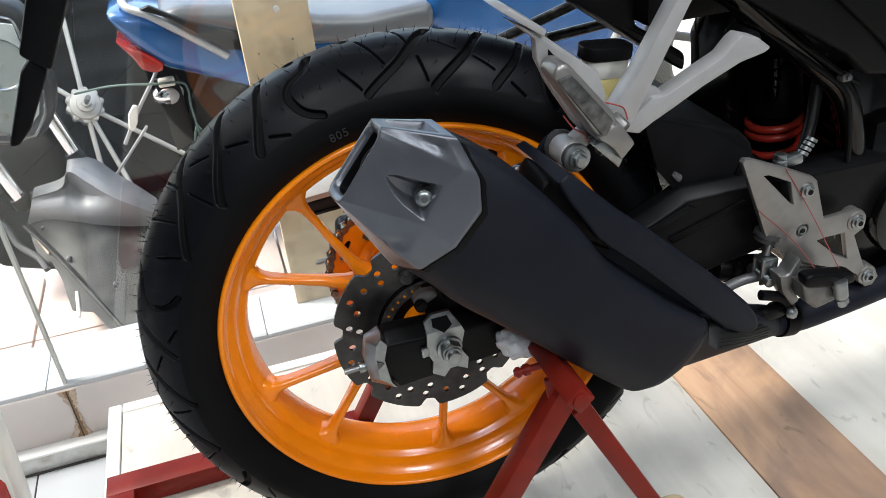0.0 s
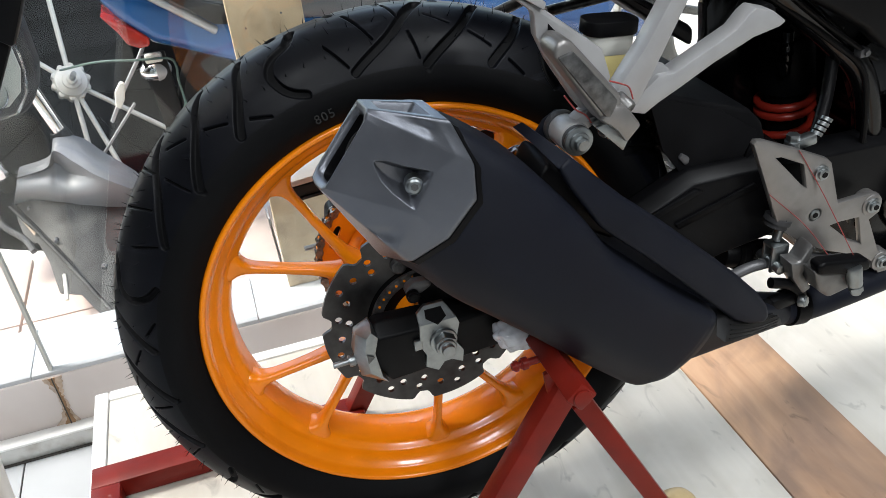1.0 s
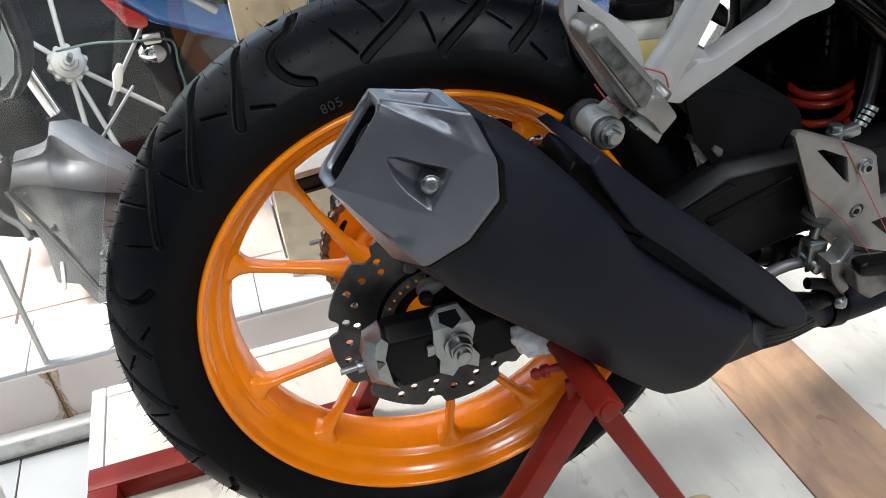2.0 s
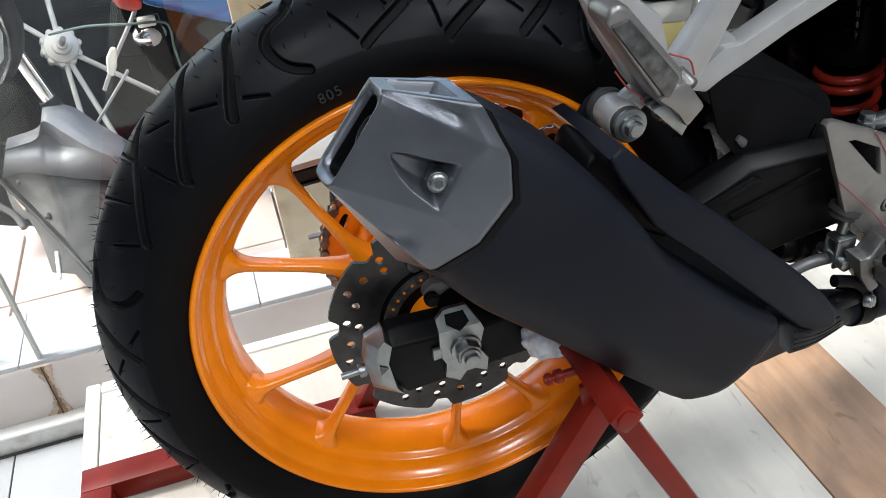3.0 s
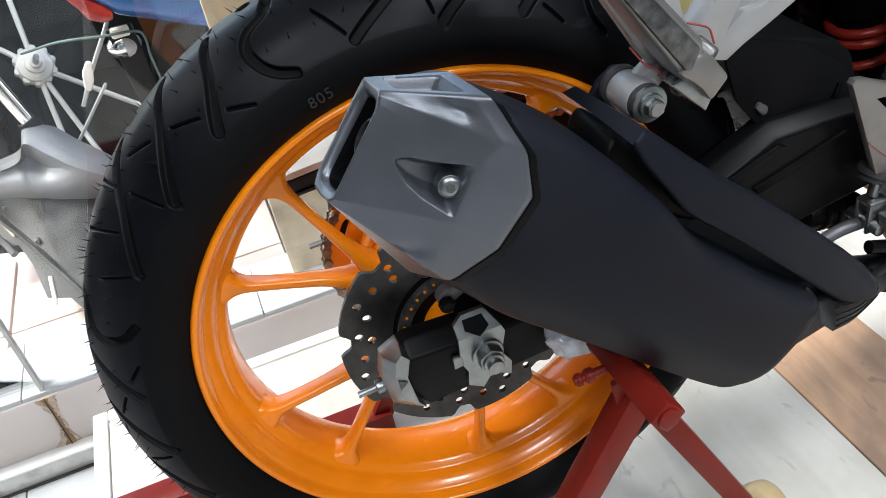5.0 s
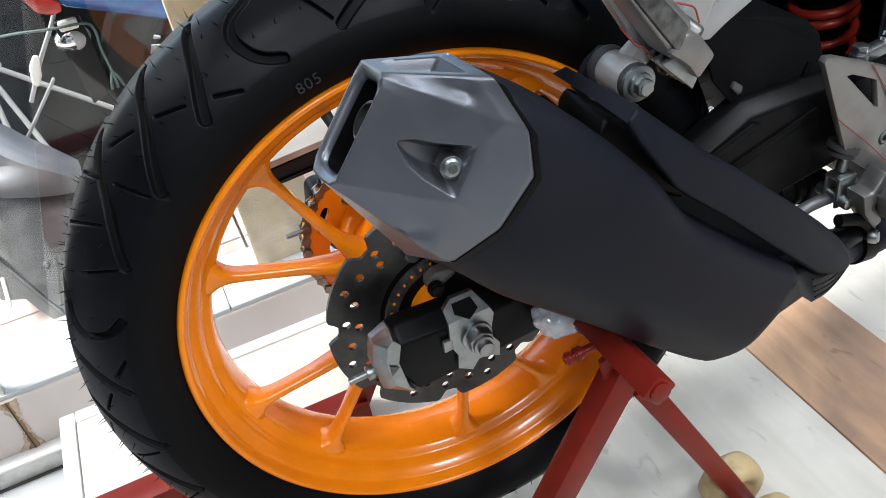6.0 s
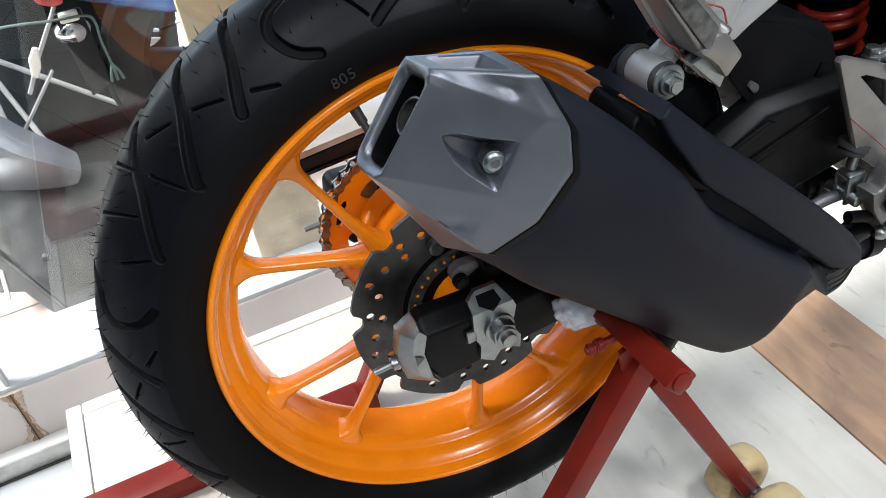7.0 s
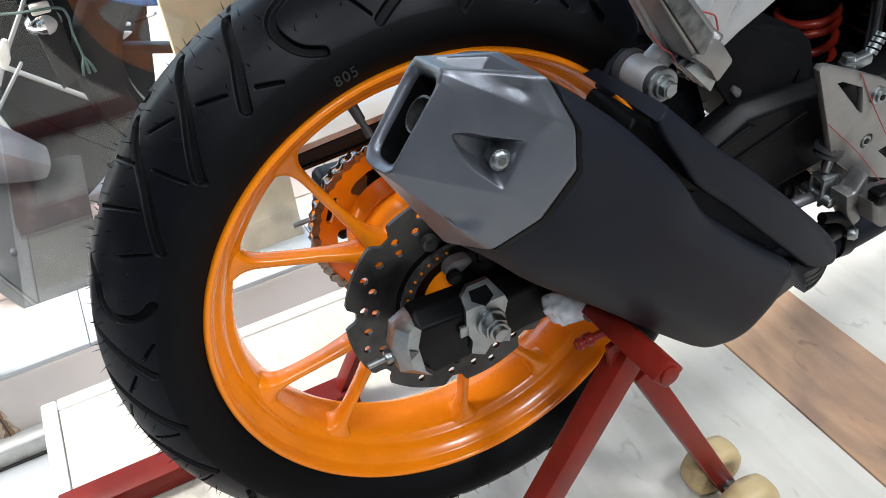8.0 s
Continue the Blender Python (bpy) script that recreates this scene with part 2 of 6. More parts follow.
def raw(name, verts, faces, mat, parent=None, label="", smooth=35.0):
    me = bpy.data.meshes.new(name)
    me.from_pydata(verts, [], faces)
    me.validate()
    return finish(name, me, mat, parent, label, smooth)


def bevelled(bm, width, segments=2):
    if width > 0:
        bmesh.ops.remove_doubles(bm, verts=bm.verts, dist=1e-5)
        edges = [e for e in bm.edges if len(e.link_faces) == 2 and e.calc_face_angle(0) > radians(25)]
        bmesh.ops.bevel(bm, geom=edges, offset=width, segments=segments, profile=0.5, affect="EDGES", clamp_overlap=True)
    return bm


def prism(points, y0, y1, bevel=0.003, segments=2):
    """A plate whose outline (x, z) is drawn through from y0 to y1."""
    bm = bmesh.new()
    a = [bm.verts.new((x, y0, z)) for x, z in points]
    b = [bm.verts.new((x, y1, z)) for x, z in points]
    n = len(points)
    bm.faces.new(a), bm.faces.new(b[::-1])
    for i in range(n):
        bm.faces.new((a[i], b[i], b[(i + 1) % n], a[(i + 1) % n]))
    bmesh.ops.recalc_face_normals(bm, faces=bm.faces)
    return bevelled(bm, bevel, segments)


def slab(points, z0, z1, bevel=0.0):
    """A plate whose outline (x, y) is drawn up from z0 to z1."""
    bm = prism(points, z0, z1, bevel)
    bm.transform(Matrix(((1, 0, 0, 0), (0, 0, 1, 0), (0, 1, 0, 0), (0, 0, 0, 1))))
    return bm


def box(x0, x1, y0, y1, z0, z1, bevel=0.0):
    return prism([(x0, z0), (x1, z0), (x1, z1), (x0, z1)], y0, y1, bevel)


def beam(a, b, width, depth, bevel=0.002, roll=0.0):
    """A square bar from a to b."""
    a, b = Vector(a), Vector(b)
    bm = bmesh.new()
    bmesh.ops.create_cube(bm, size=1.0)
    bm.transform(Matrix.Diagonal((width, depth, (b - a).length, 1)))
    bevelled(bm, bevel)
    turn = (b - a).to_track_quat("Z", "Y").to_matrix().to_4x4()
    bm.transform(Matrix.Translation((a + b) / 2) @ turn @ pose(0, 0, 0, 0, 0, roll))
    return bm


def rod(a, b, r0, r1=None, sides=20, bevel=0.0):
    a, b = Vector(a), Vector(b)
    bm = bmesh.new()
    bmesh.ops.create_cone(bm, cap_ends=True, segments=sides, radius1=r0, radius2=r0 if r1 is None else r1, depth=(b - a).length)
    bevelled(bm, bevel)
    turn = (b - a).to_track_quat("Z", "Y").to_matrix().to_4x4()
    bm.transform(Matrix.Translation((a + b) / 2) @ turn)
    return bm


def merged(*bms):
    out = bms[0]
    for other in bms[1:]:
        me = bpy.data.meshes.new("tmp")
        other.to_mesh(me)
        other.free()
        out.from_mesh(me)
        bpy.data.meshes.remove(me)
    return out


def spline(points, steps=8):
    """Points of a smooth line through the given ones."""
    pts = [Vector(p) for p in points]
    pts = [2 * pts[0] - pts[1], *pts, 2 * pts[-1] - pts[-2]]
    out = []
    for i in range(1, len(pts) - 2):
        p0, p1, p2, p3 = pts[i - 1 : i + 3]
        for k in range(steps):
            t = k / steps
            out.append(0.5 * (2 * p1 + (p2 - p0) * t + (2 * p0 - 5 * p1 + 4 * p2 - p3) * t * t + (3 * p1 - 3 * p2 + p3 - p0) * t**3))
    return [*out, pts[-2]]


def pipe(points, radius, sides=14, steps=8, flat=1.0):
    """A tube along a smooth line; radius is a number or one for each point."""
    line = spline(points, steps)
    n = len(line)
    rs = [radius] * n if not isinstance(radius, (list, tuple)) else list(np.interp(np.linspace(0, 1, n), np.linspace(0, 1, len(radius)), radius).tolist())
    bm = bmesh.new()
    rings = []
    up = Vector((0.13, 0.2, 1)).normalized()
    for i, p in enumerate(line):
        d = (line[min(i + 1, n - 1)] - line[max(i - 1, 0)]).normalized()
        u = (up - d * up.dot(d)).normalized()
        v = d.cross(u)
        up = u
        rings.append([bm.verts.new(p + rs[i] * (math.cos(a) * u + flat * math.sin(a) * v)) for a in (2 * math.pi * k / sides for k in range(sides))])
    for a, b in zip(rings, rings[1:]):
        for k in range(sides):
            bm.faces.new((a[k], a[(k + 1) % sides], b[(k + 1) % sides], b[k]))
    bm.faces.new(rings[0][::-1]), bm.faces.new(rings[-1])
    return bm


def revolve(profile, segments=96, centre=(0, 0, 0), closed=True, start=0.0, sweep=360.0):
    """Turns a profile of (radius, y) about the y axis."""
    bm = bmesh.new()
    full = abs(sweep - 360) < 1e-6
    count = segments if full else segments + 1
    rings = []
    for i in range(count):
        a = radians(start + sweep * i / segments)
        rings.append([bm.verts.new((centre[0] + r * math.cos(a), centre[1] + y, centre[2] + r * math.sin(a))) for r, y in profile])
    n = len(profile)
    for i in range(count if full else count - 1):
        a, b = rings[i], rings[(i + 1) % count]
        for k in range(n if closed else n - 1):
            bm.faces.new((a[k], a[(k + 1) % n], b[(k + 1) % n], b[k]))
    return bm


def loft(sections, caps=True):
    """A skin over rings of points of equal count."""
    bm = bmesh.new()
    rings = [[bm.verts.new(p) for p in s] for s in sections]
    n = len(rings[0])
    for a, b in zip(rings, rings[1:]):
        for k in range(n):
            bm.faces.new((a[k], a[(k + 1) % n], b[(k + 1) % n], b[k]))
    if caps:
        bm.faces.new(rings[0][::-1]), bm.faces.new(rings[-1])
    return bm


def hex_bolt(at, axis, r, head, washer=0.0, stub=0.0):
    """A hexagon bolt head or nut, with a washer under it and a threaded stub on it."""
    at, axis = Vector(at), Vector(axis).normalized()
    bits = []
    if washer:
        bits.append(rod(at, at + axis * 0.0025, washer, sides=28, bevel=0.0006))
    bits.append(rod(at, at + axis * head, r * 1.12, sides=24, bevel=0.0006))
    bits.append(rod(at + axis * head * 0.25, at + axis * head * 1.25, r, sides=6, bevel=0.0008))
    if stub:
        bits.append(rod(at, at + axis * (head * 1.25 + stub), r * 0.58, r * 0.5, sides=18, bevel=0.0008))
    return merged(*bits)


# ---- the room ----
FLOOR, KERB, GLASS_Y = -0.17, -0.02, 0.52
floor = tagged(part("floor", box(-4, 4, -4, 0.512, FLOOR - 0.1, FLOOR - 0.003), M["dark"], smooth=0), "glossy pale grey floor tiles of the showroom", "floor", kind="structure")
floor_tile = None
for i in range(-6, 7):
    for j in range(8):
        x0, y0 = -0.645 + 0.605 * i, 0.512 - 0.605 * (j + 1)
        if floor_tile is None:
            floor_tile = part("tile", box(0.0015, 0.6035, 0.0015, 0.6035, -0.009, 0.0, 0.0008), M["tile"], floor)
            piece = floor_tile
        else:
            piece = new("tile", floor_tile.data)
            piece.parent = floor
        piece.location = (x0, max(y0, -4.0 + 0.001 * j), FLOOR)
tagged(part("wall_south", box(-4.1, 4.1, -4.15, -4.0, FLOOR, 2.8), M["wall"], smooth=0), "plain grey painted showroom wall", "wall", kind="structure")
tagged(part("wall_west", box(-4.15, -4.0, -4, 0.6, FLOOR, 2.8), M["wall"], smooth=0), "plain grey painted showroom wall", "wall", kind="structure")
tagged(part("wall_east", box(4.0, 4.15, -4, 0.6, FLOOR, 2.8), M["wall"], smooth=0), "plain grey painted showroom wall", "wall", kind="structure")
tagged(part("ceiling", box(-4.15, 4.15, -4.15, 0.7, 2.8, 2.92), M["ceiling"], smooth=0), "plain white showroom ceiling", "ceiling", kind="structure")
for lx, ly in LAMPS:
    lamp = thing("ceiling_light", (lx, ly, 2.8), "square white recessed ceiling light", "light", group="ceiling lights")
    ring = merged(box(lx - 0.32, lx + 0.32, ly - 0.32, ly - 0.29, 2.755, 2.798), box(lx - 0.32, lx + 0.32, ly + 0.29, ly + 0.32, 2.755, 2.798), box(lx - 0.32, lx - 0.29, ly - 0.29, ly + 0.29, 2.755, 2.798), box(lx + 0.29, lx + 0.32, ly - 0.29, ly + 0.29, 2.755, 2.798))
    part("frame", ring, M["white"], lamp, smooth=0)
    part("backing", box(lx - 0.29, lx + 0.29, ly - 0.29, ly + 0.29, 2.78, 2.798), M["white"], lamp, smooth=0)

# kerb under the window, with its dirty strip
kerb = tagged(part("kerb_wall", box(-4, 4, GLASS_Y, 0.675, FLOOR - 0.1, KERB, 0.004), M["riser"]), "low pale plastered kerb under the shop window", "kerb", kind="structure")
tagged(part("trim_bead", box(-4, 4, 0.492, 0.5195, FLOOR + 0.035, FLOOR + 0.041, 0.002), M["white"]), "thin white bead along the skirting strip", "trim", kind="structure")
tagged(part("trim_shadow_gap", box(-4, 4, 0.489, 0.4945, FLOOR - 0.01, FLOOR + 0.002), M["dark"], smooth=0), "dark dirty gap along the skirting strip", "joint", kind="structure")
tagged(part("trim_strip", box(-4, 4, 0.495, 0.5195, FLOOR, FLOOR + 0.034, 0.003), M["trim"]), "dirty aluminium skirting strip below the shop window", "trim", kind="structure")
for k in range(-17, 18):
    x0 = -0.385 + k * 0.2
    part("tile", box(x0 + 0.001, x0 + 0.199, GLASS_Y + 0.003, 0.672, KERB - 0.002, KERB + 0.008, 0.001), M["tile"], kerb)

# window panes with silicone joints
for k, (x0, x1) in enumerate([(-3.56, -2.56), (-2.56, -1.56), (-1.56, -0.552), (-0.552, 0.54), (0.54, 1.72), (1.72, 2.9)]):
    w = thing(f"window_{k + 1}", ((x0 + x1) / 2, GLASS_Y + 0.012, KERB), "large clear shop window pane with faint reflections", "window", kind="structure")
    pane = part("pane", box(x0 + 0.002, x1 - 0.002, GLASS_Y + 0.009, GLASS_Y + 0.017, KERB + 0.002, 2.8), M["glass"], w, smooth=0)
    pane.visible_shadow = False
    part("silicone_joint", box(x1 - 0.003, x1 + 0.003, GLASS_Y + 0.006, GLASS_Y + 0.02, KERB + 0.002, 2.8, 0.001), M["frost"], w, "grey silicone joint")
tagged(part("wall_north", merged(box(-4.15, -3.56, GLASS_Y, 0.66, KERB, 2.8), box(2.9, 4.15, GLASS_Y, 0.66, KERB, 2.8)), M["wall"], smooth=0), "plain grey wall beside the shop window", "wall", kind="structure")

# rust stain that runs down the kerb from the joint
def run_down(middle, widths, jitter, seed):
    """A ragged outline that runs down the kerb; widths to either side from top to foot."""
    rnd = random.Random(seed)
    rows = 28
    left, right = [], []
    for k in range(rows + 1):
        t = k / rows
        wl, wr = (float(np.interp(t, np.linspace(0, 1, len(widths)), [q[i] for q in widths])) for i in (0, 1))
        z = KERB - 0.001 + (-0.135 - KERB) * t
        left.append((middle - wl - rnd.uniform(-jitter, jitter), z))
        right.append((middle + wr + rnd.uniform(-jitter, jitter), z))
    return left + right[::-1]


tagged(part("stain", prism(run_down(-0.552, [(0.018, 0.016), (0.010, 0.012), (0.004, 0.007), (0.004, 0.006), (0.006, 0.008), (0.014, 0.010), (0.032, 0.016)], 0.0022, 3), GLASS_Y - 0.0025, GLASS_Y - 0.001, 0), M["tan"], smooth=0), "pale brown rust wash run down the kerb", "stain", kind="structure")
tagged(part("stain_core", prism(run_down(-0.552, [(0.009, 0.003), (0.003, 0.003), (0.001, 0.003), (0.001, 0.004), (0.002, 0.004), (0.006, 0.005), (0.013, 0.008)], 0.0018, 8), GLASS_Y - 0.004, GLASS_Y - 0.0028, 0), M["brown"], smooth=0), "dark brown run in the rust stain", "stain", kind="structure")
tagged(part("kerb_joint", box(-0.5535, -0.5515, GLASS_Y - 0.0055, GLASS_Y - 0.0042, -0.134, KERB), M["dark"], smooth=0), "thin dark joint in the kerb", "joint", kind="structure")

# ---- platform under the motorcycle ----
platform = thing("platform", (0.6, -0.6, FLOOR), "low cream-white display platform with a pale edging strip", "platform", kind="structure")
part("board", box(-0.445, 0.4335, -1.6, 0.385, FLOOR + 0.02, 0.0, 0.002), M["platform"], platform)
part("board", box(0.5896, 2.2, -1.6, 0.385, FLOOR + 0.02, 0.0, 0.002), M["platform"], platform)
part("edging_strip", box(-0.468, -0.446, -1.6, 0.408, FLOOR + 0.02, 0.003, 0.003), M["white"], platform, "narrow white edging strip")
part("edging_strip", box(-0.445, 2.2, 0.386, 0.408, FLOOR + 0.02, 0.003, 0.003), M["white"], platform, "narrow white edging strip")
plank = tagged(part("wooden_plank", box(0.434, 0.589, -1.6, 0.384, -0.02, 0.002, 0.002), M["plank"]), "worn brown wooden plank let into the cream platform", "plank")

# ---- outside ----
tagged(part("ground", slab([(-300, 0.676), (300, 0.676), (300, 600), (-300, 600)], FLOOR - 0.3, FLOOR - 0.06), M["sand"], smooth=0), "pale sandy ground outside the shop", "ground", kind="structure")
pavement = thing("pavement", (0, 1.0, FLOOR), "pinkish tiled pavement outside the shop window", "pavement", kind="structure")
for i in range(-8, 9):
    for j in range(2):
        x0, y0 = i * 0.3 - 0.11, 0.68 + j * 0.3
        part("tile", box(x0 + 0.003, x0 + 0.297, y0 + 0.003, y0 + 0.297, FLOOR - 0.06, FLOOR - 0.02, 0.002), M["pink"], pavement)
# plywood post outside the glass
post = tagged(part("plywood_post", box(-0.115, 0.006, 0.60, 0.625, KERB + 0.008, 2.3, 0.002), M["ply"]), "upright pale plywood board with dark stains behind the glass", "board")
for px_, pz_, pr_ in ((-0.048, 0.565, 0.006), (-0.03, 0.512, 0.0018), (-0.09, 0.497, 0.0016)):
    part("screw_head", rod((px_, 0.5985, pz_), (px_, 0.602, pz_), pr_, sides=14, bevel=0.0005), M["casting"] if pr_ < 0.005 else M["trim"], post, "small dull screw head")


# ---- the motorcycle ----
bike = thing("motorcycle", (0, 0, 0), "black sport motorcycle with orange wheels, lifted on a stand", "motorcycle")
# the wheel is built about its own middle, then set in place
CX, CZ = 0.0, 0.0
C = (0, 0, 0)
WHEEL = Matrix.Translation((0.0007, -0.018, 0.3648)) @ Matrix.Rotation(radians(-2.37), 4, "Z") @ Matrix.Rotation(radians(-3.6), 4, "X")

# tyre: a fine skin with cut grooves
def tyre():
    prof = [(0.0, 0.3108), (0.014, 0.3098), (0.03, 0.3038), (0.045, 0.2938), (0.056, 0.282), (0.0625, 0.271), (0.0655, 0.262), (0.066, 0.254), (0.064, 0.246), (0.059, 0.238), (0.0535, 0.2315), (0.049, 0.229)]
    line = spline([(y, 0, r) for y, r in prof], 10)
    arc = np.concatenate([[0], np.cumsum([(line[i + 1] - line[i]).length for i in range(len(line) - 1)])])
    total = arc[-1]
    # finer over the tread than over the side wall
    w = np.concatenate([np.linspace(0, 0.084, 112), np.linspace(0.084, total, 18)[1:]])
    ys = np.interp(w, arc, [p.x for p in line])
    rs = np.interp(w, arc, [p.z for p in line])
    w, ys, rs = np.concatenate([-w[:0:-1], w]), np.concatenate([-ys[:0:-1], ys]), np.concatenate([rs[:0:-1], rs])
    # finer along the stretch that stands clear of the silencer
    ang = np.radians(np.concatenate([np.linspace(35, 285, 2300, endpoint=False), np.linspace(285, 395, 400, endpoint=False)]))
    nu = len(ang)
    deg = np.degrees(ang) % 360
    STEP = 360 / 7
    # lines of the tread in (degrees after the hook's end, metres from the crown), half width at either end, depth
    def curve(pts):
        return [(p.x, p.y) for p in spline([(d, v, 0) for d, v in pts], 5)]

    cuts = [(curve([(-1.8, 0.0056), (-0.4, 0.022), (2.8, 0.031), (4.3, 0.044), (3.8, 0.060), (2.3, 0.071), (-0.1, 0.0785)]), 0.0046, 0.0036, 0.0055)]
    cuts.append((curve([(8.3, 0.006), (10.6, 0.042), (14.6, 0.0755)]), 0.0034, 0.0046, 0.0055))
    cuts.append((curve([(16.6, 0.002), (20.8, 0.043), (27.6, 0.080)]), 0.0034, 0.0046, 0.0055))
    cuts.append((curve([(27.3, 0.004), (29.5, 0.020), (34.0, 0.050), (41.5, 0.0765)]), 0.0050, 0.0040, 0.0055))
    for d0, v0, d1, v1 in ((19.2, 0.047, 15.2, 0.059), (11.2, 0.0695, 7.7, 0.079), (26.8, 0.027, 22.8, 0.0387), (33.2, 0.002, 31.7, 0.027), (40.4, 0.010, 36.9, 0.0495), (30.4, 0.047, 29.1, 0.074), (48.0, 0.019, 42.5, 0.070)):
        cuts.append(([(d0, v0), (d1, v1)], 0.0012, 0.0010, 0.004))
    depth = np.zeros((len(w), nu))
    R = 0.295
    for side in (-1, 1):
        shift = 107.0 if side < 0 else 107.0 + STEP / 2
        rows = np.nonzero((side * w > -0.004) & (side * w < 0.086))[0]
        v = (side * w)[rows][:, None]
        u = ((deg - shift + 6) % STEP) - 6
        for pts, h0, h1, deep in cuts:
            total_len = len(pts) - 1
            for k, ((d0, v0), (d1, v1)) in enumerate(zip(pts, pts[1:])):
                a = np.array([radians(d0) * R, v0])
                c = np.array([radians(d1) * R, v1]) - a
                for wrap in (0.0, STEP):
                    cols = np.nonzero((u - wrap > min(d0, d1) - 2) & (u - wrap < max(d0, d1) + 2))[0]
                    if not len(cols):
                        continue
                    px = np.radians(u[cols] - wrap)[None, :] * R - a[0]
                    py = v - a[1]
                    t = np.clip((px * c[0] + py * c[1]) / (c @ c), 0, 1)
                    d = np.hypot(px - t * c[0], py - t * c[1])
                    half = h0 + (h1 - h0) * (k + t) / total_len
                    g = deep * np.clip((half + 0.0006 - d) / 0.0014, 0, 1)
                    g = g * g * (3 * deep - 2 * g) / deep**2
                    block = np.ix_(rows, cols)
                    depth[block] = np.maximum(depth[block], g)
    # outward way of the profile
    ty, tr = np.gradient(ys), np.gradient(rs)
    ln = np.hypot(ty, tr)
    ny, nr = -tr / ln, ty / ln
    yy = ys[:, None] - depth * ny[:, None]
    rr = rs[:, None] - depth * nr[:, None]
    X = CX + rr * np.cos(ang)
    Z = CZ + rr * np.sin(ang)
    verts = np.stack([X, np.broadcast_to(yy, X.shape), Z], -1).reshape(-1, 3)
    m = len(w)
    i, j = np.meshgrid(np.arange(m - 1), np.arange(nu), indexing="ij")
    k = (j + 1) % nu
    faces = np.stack([i * nu + j, i * nu + k, (i + 1) * nu + k, (i + 1) * nu + j], -1).reshape(-1, 4)
    ob = raw("rear_tyre", verts.tolist(), faces.tolist(), M["rubber"], bike, "new black rubber tyre with curved grooves and moulding hairs", 0)
    ob.data.polygons.foreach_set("use_smooth", [True] * len(ob.data.polygons))
    ob.data.materials.append(M["sidewall_groove_shade"])
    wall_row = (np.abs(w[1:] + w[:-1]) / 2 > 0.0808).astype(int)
    # groove floors take the darker rubber, so their shade is in the colour
    groove_shade_cell = (depth[:-1] + depth[1:] > 0.004).astype(int)
    ob.data.polygons.foreach_set("material_index", np.maximum(wall_row[:, None], groove_shade_cell).reshape(-1).tolist())
    return ob, w, ys, rs


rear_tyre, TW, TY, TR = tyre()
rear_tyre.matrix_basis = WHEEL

# moulding hairs on the tread
def hairs():
    rnd = random.Random(4)
    verts, faces = [], []
    rows = [(-0.0, 5.0), (-0.03, 3.0), (-0.055, 4.2), (0.02, 3.3), (-0.016, 4.0)]
    for wv, step in rows:
        y = float(np.interp(wv, TW, TY))
        r = float(np.interp(wv, TW, TR))
        tilt = wv / 0.075
        a = 0.0
        while a < 360:
            a += step * rnd.uniform(0.6, 1.4)
            length = rnd.uniform(0.005, 0.010)
            c, s = math.cos(radians(a)), math.sin(radians(a))
            out = Vector((c * (1 - 0.5 * abs(tilt)), tilt * 0.8, s * (1 - 0.5 * abs(tilt)))).normalized()
            out += Vector((rnd.uniform(-0.5, 0.5), rnd.uniform(-0.3, 0.3), rnd.uniform(-0.5, 0.5)))
            out.normalize()
            p = Vector((CX + r * c, y, CZ + r * s))
            q = p + out * length
            side = out.orthogonal().normalized() * 0.00055
            other = out.cross(side)
            n = len(verts)
            verts += [p + side, p - side / 2 + other, p - side / 2 - other, q]
            faces += [(n, n + 1, n + 3), (n + 1, n + 2, n + 3), (n + 2, n, n + 3)]
    ob = raw("moulding_hairs", [tuple(v) for v in verts], faces, M["rubber"], rear_tyre, "short black rubber moulding hairs")
    tagged(ob, kind="stuff")


hairs()

# painted mark on the side wall
mark = bpy.data.curves.new("chalk_mark", "FONT")
mark.body, mark.size, mark.extrude = "805", 0.0118, 0.0002
mark.space_character = 1.15
mark.align_x, mark.align_y = "CENTER", "CENTER"
mk = new("chalk_mark", mark)
mk.data.materials.append(M["paint"])
_a = radians(105.9)
_r = 0.2475
mk.matrix_basis = Matrix.Translation((CX + _r * math.cos(_a), -0.0672, CZ + _r * math.sin(_a))) @ Matrix.Rotation(_a - math.pi / 2 - radians(0), 4, (0, -1, 0)) @ pose(0, 0, 0, 90, 0, 0)
mk.parent = rear_tyre
tagged(mk, "faded pale digits stamped on the side wall")

# rim
rim_front = [(0.2300, -0.0515), (0.2288, -0.0545), (0.2262, -0.0555), (0.2240, -0.0542), (0.2222, -0.0508), (0.2208, -0.0468), (0.2196, -0.0446), (0.2172, -0.0425), (0.2135, -0.0388), (0.2104, -0.0345), (0.2086, -0.0302), (0.2072, -0.0278), (0.2044, -0.0254), (0.2006, -0.0218), (0.1984, -0.0170), (0.1972, -0.0100), (0.1964, -0.0020), (0.1960, 0.006), (0.1965, 0.016), (0.199, 0.028), (0.205, 0.038), (0.214, 0.047), (0.224, 0.054)]
rim_profile = [(p.x, p.y) for p in spline([(r, y, 0) for r, y in rim_front], 4)] + [(0.2300, 0.0525), (0.227, 0.047), (0.214, 0.04), (0.206, 0.026), (0.2035, 0.0), (0.2065, -0.014), (0.2145, -0.025), (0.2230, -0.036), (0.2285, -0.047)]
rim = part("rear_rim", revolve(rim_profile, 180, C), M["orange"], bike, "glossy orange cast wheel rim", 40)
rim.matrix_basis = WHEEL


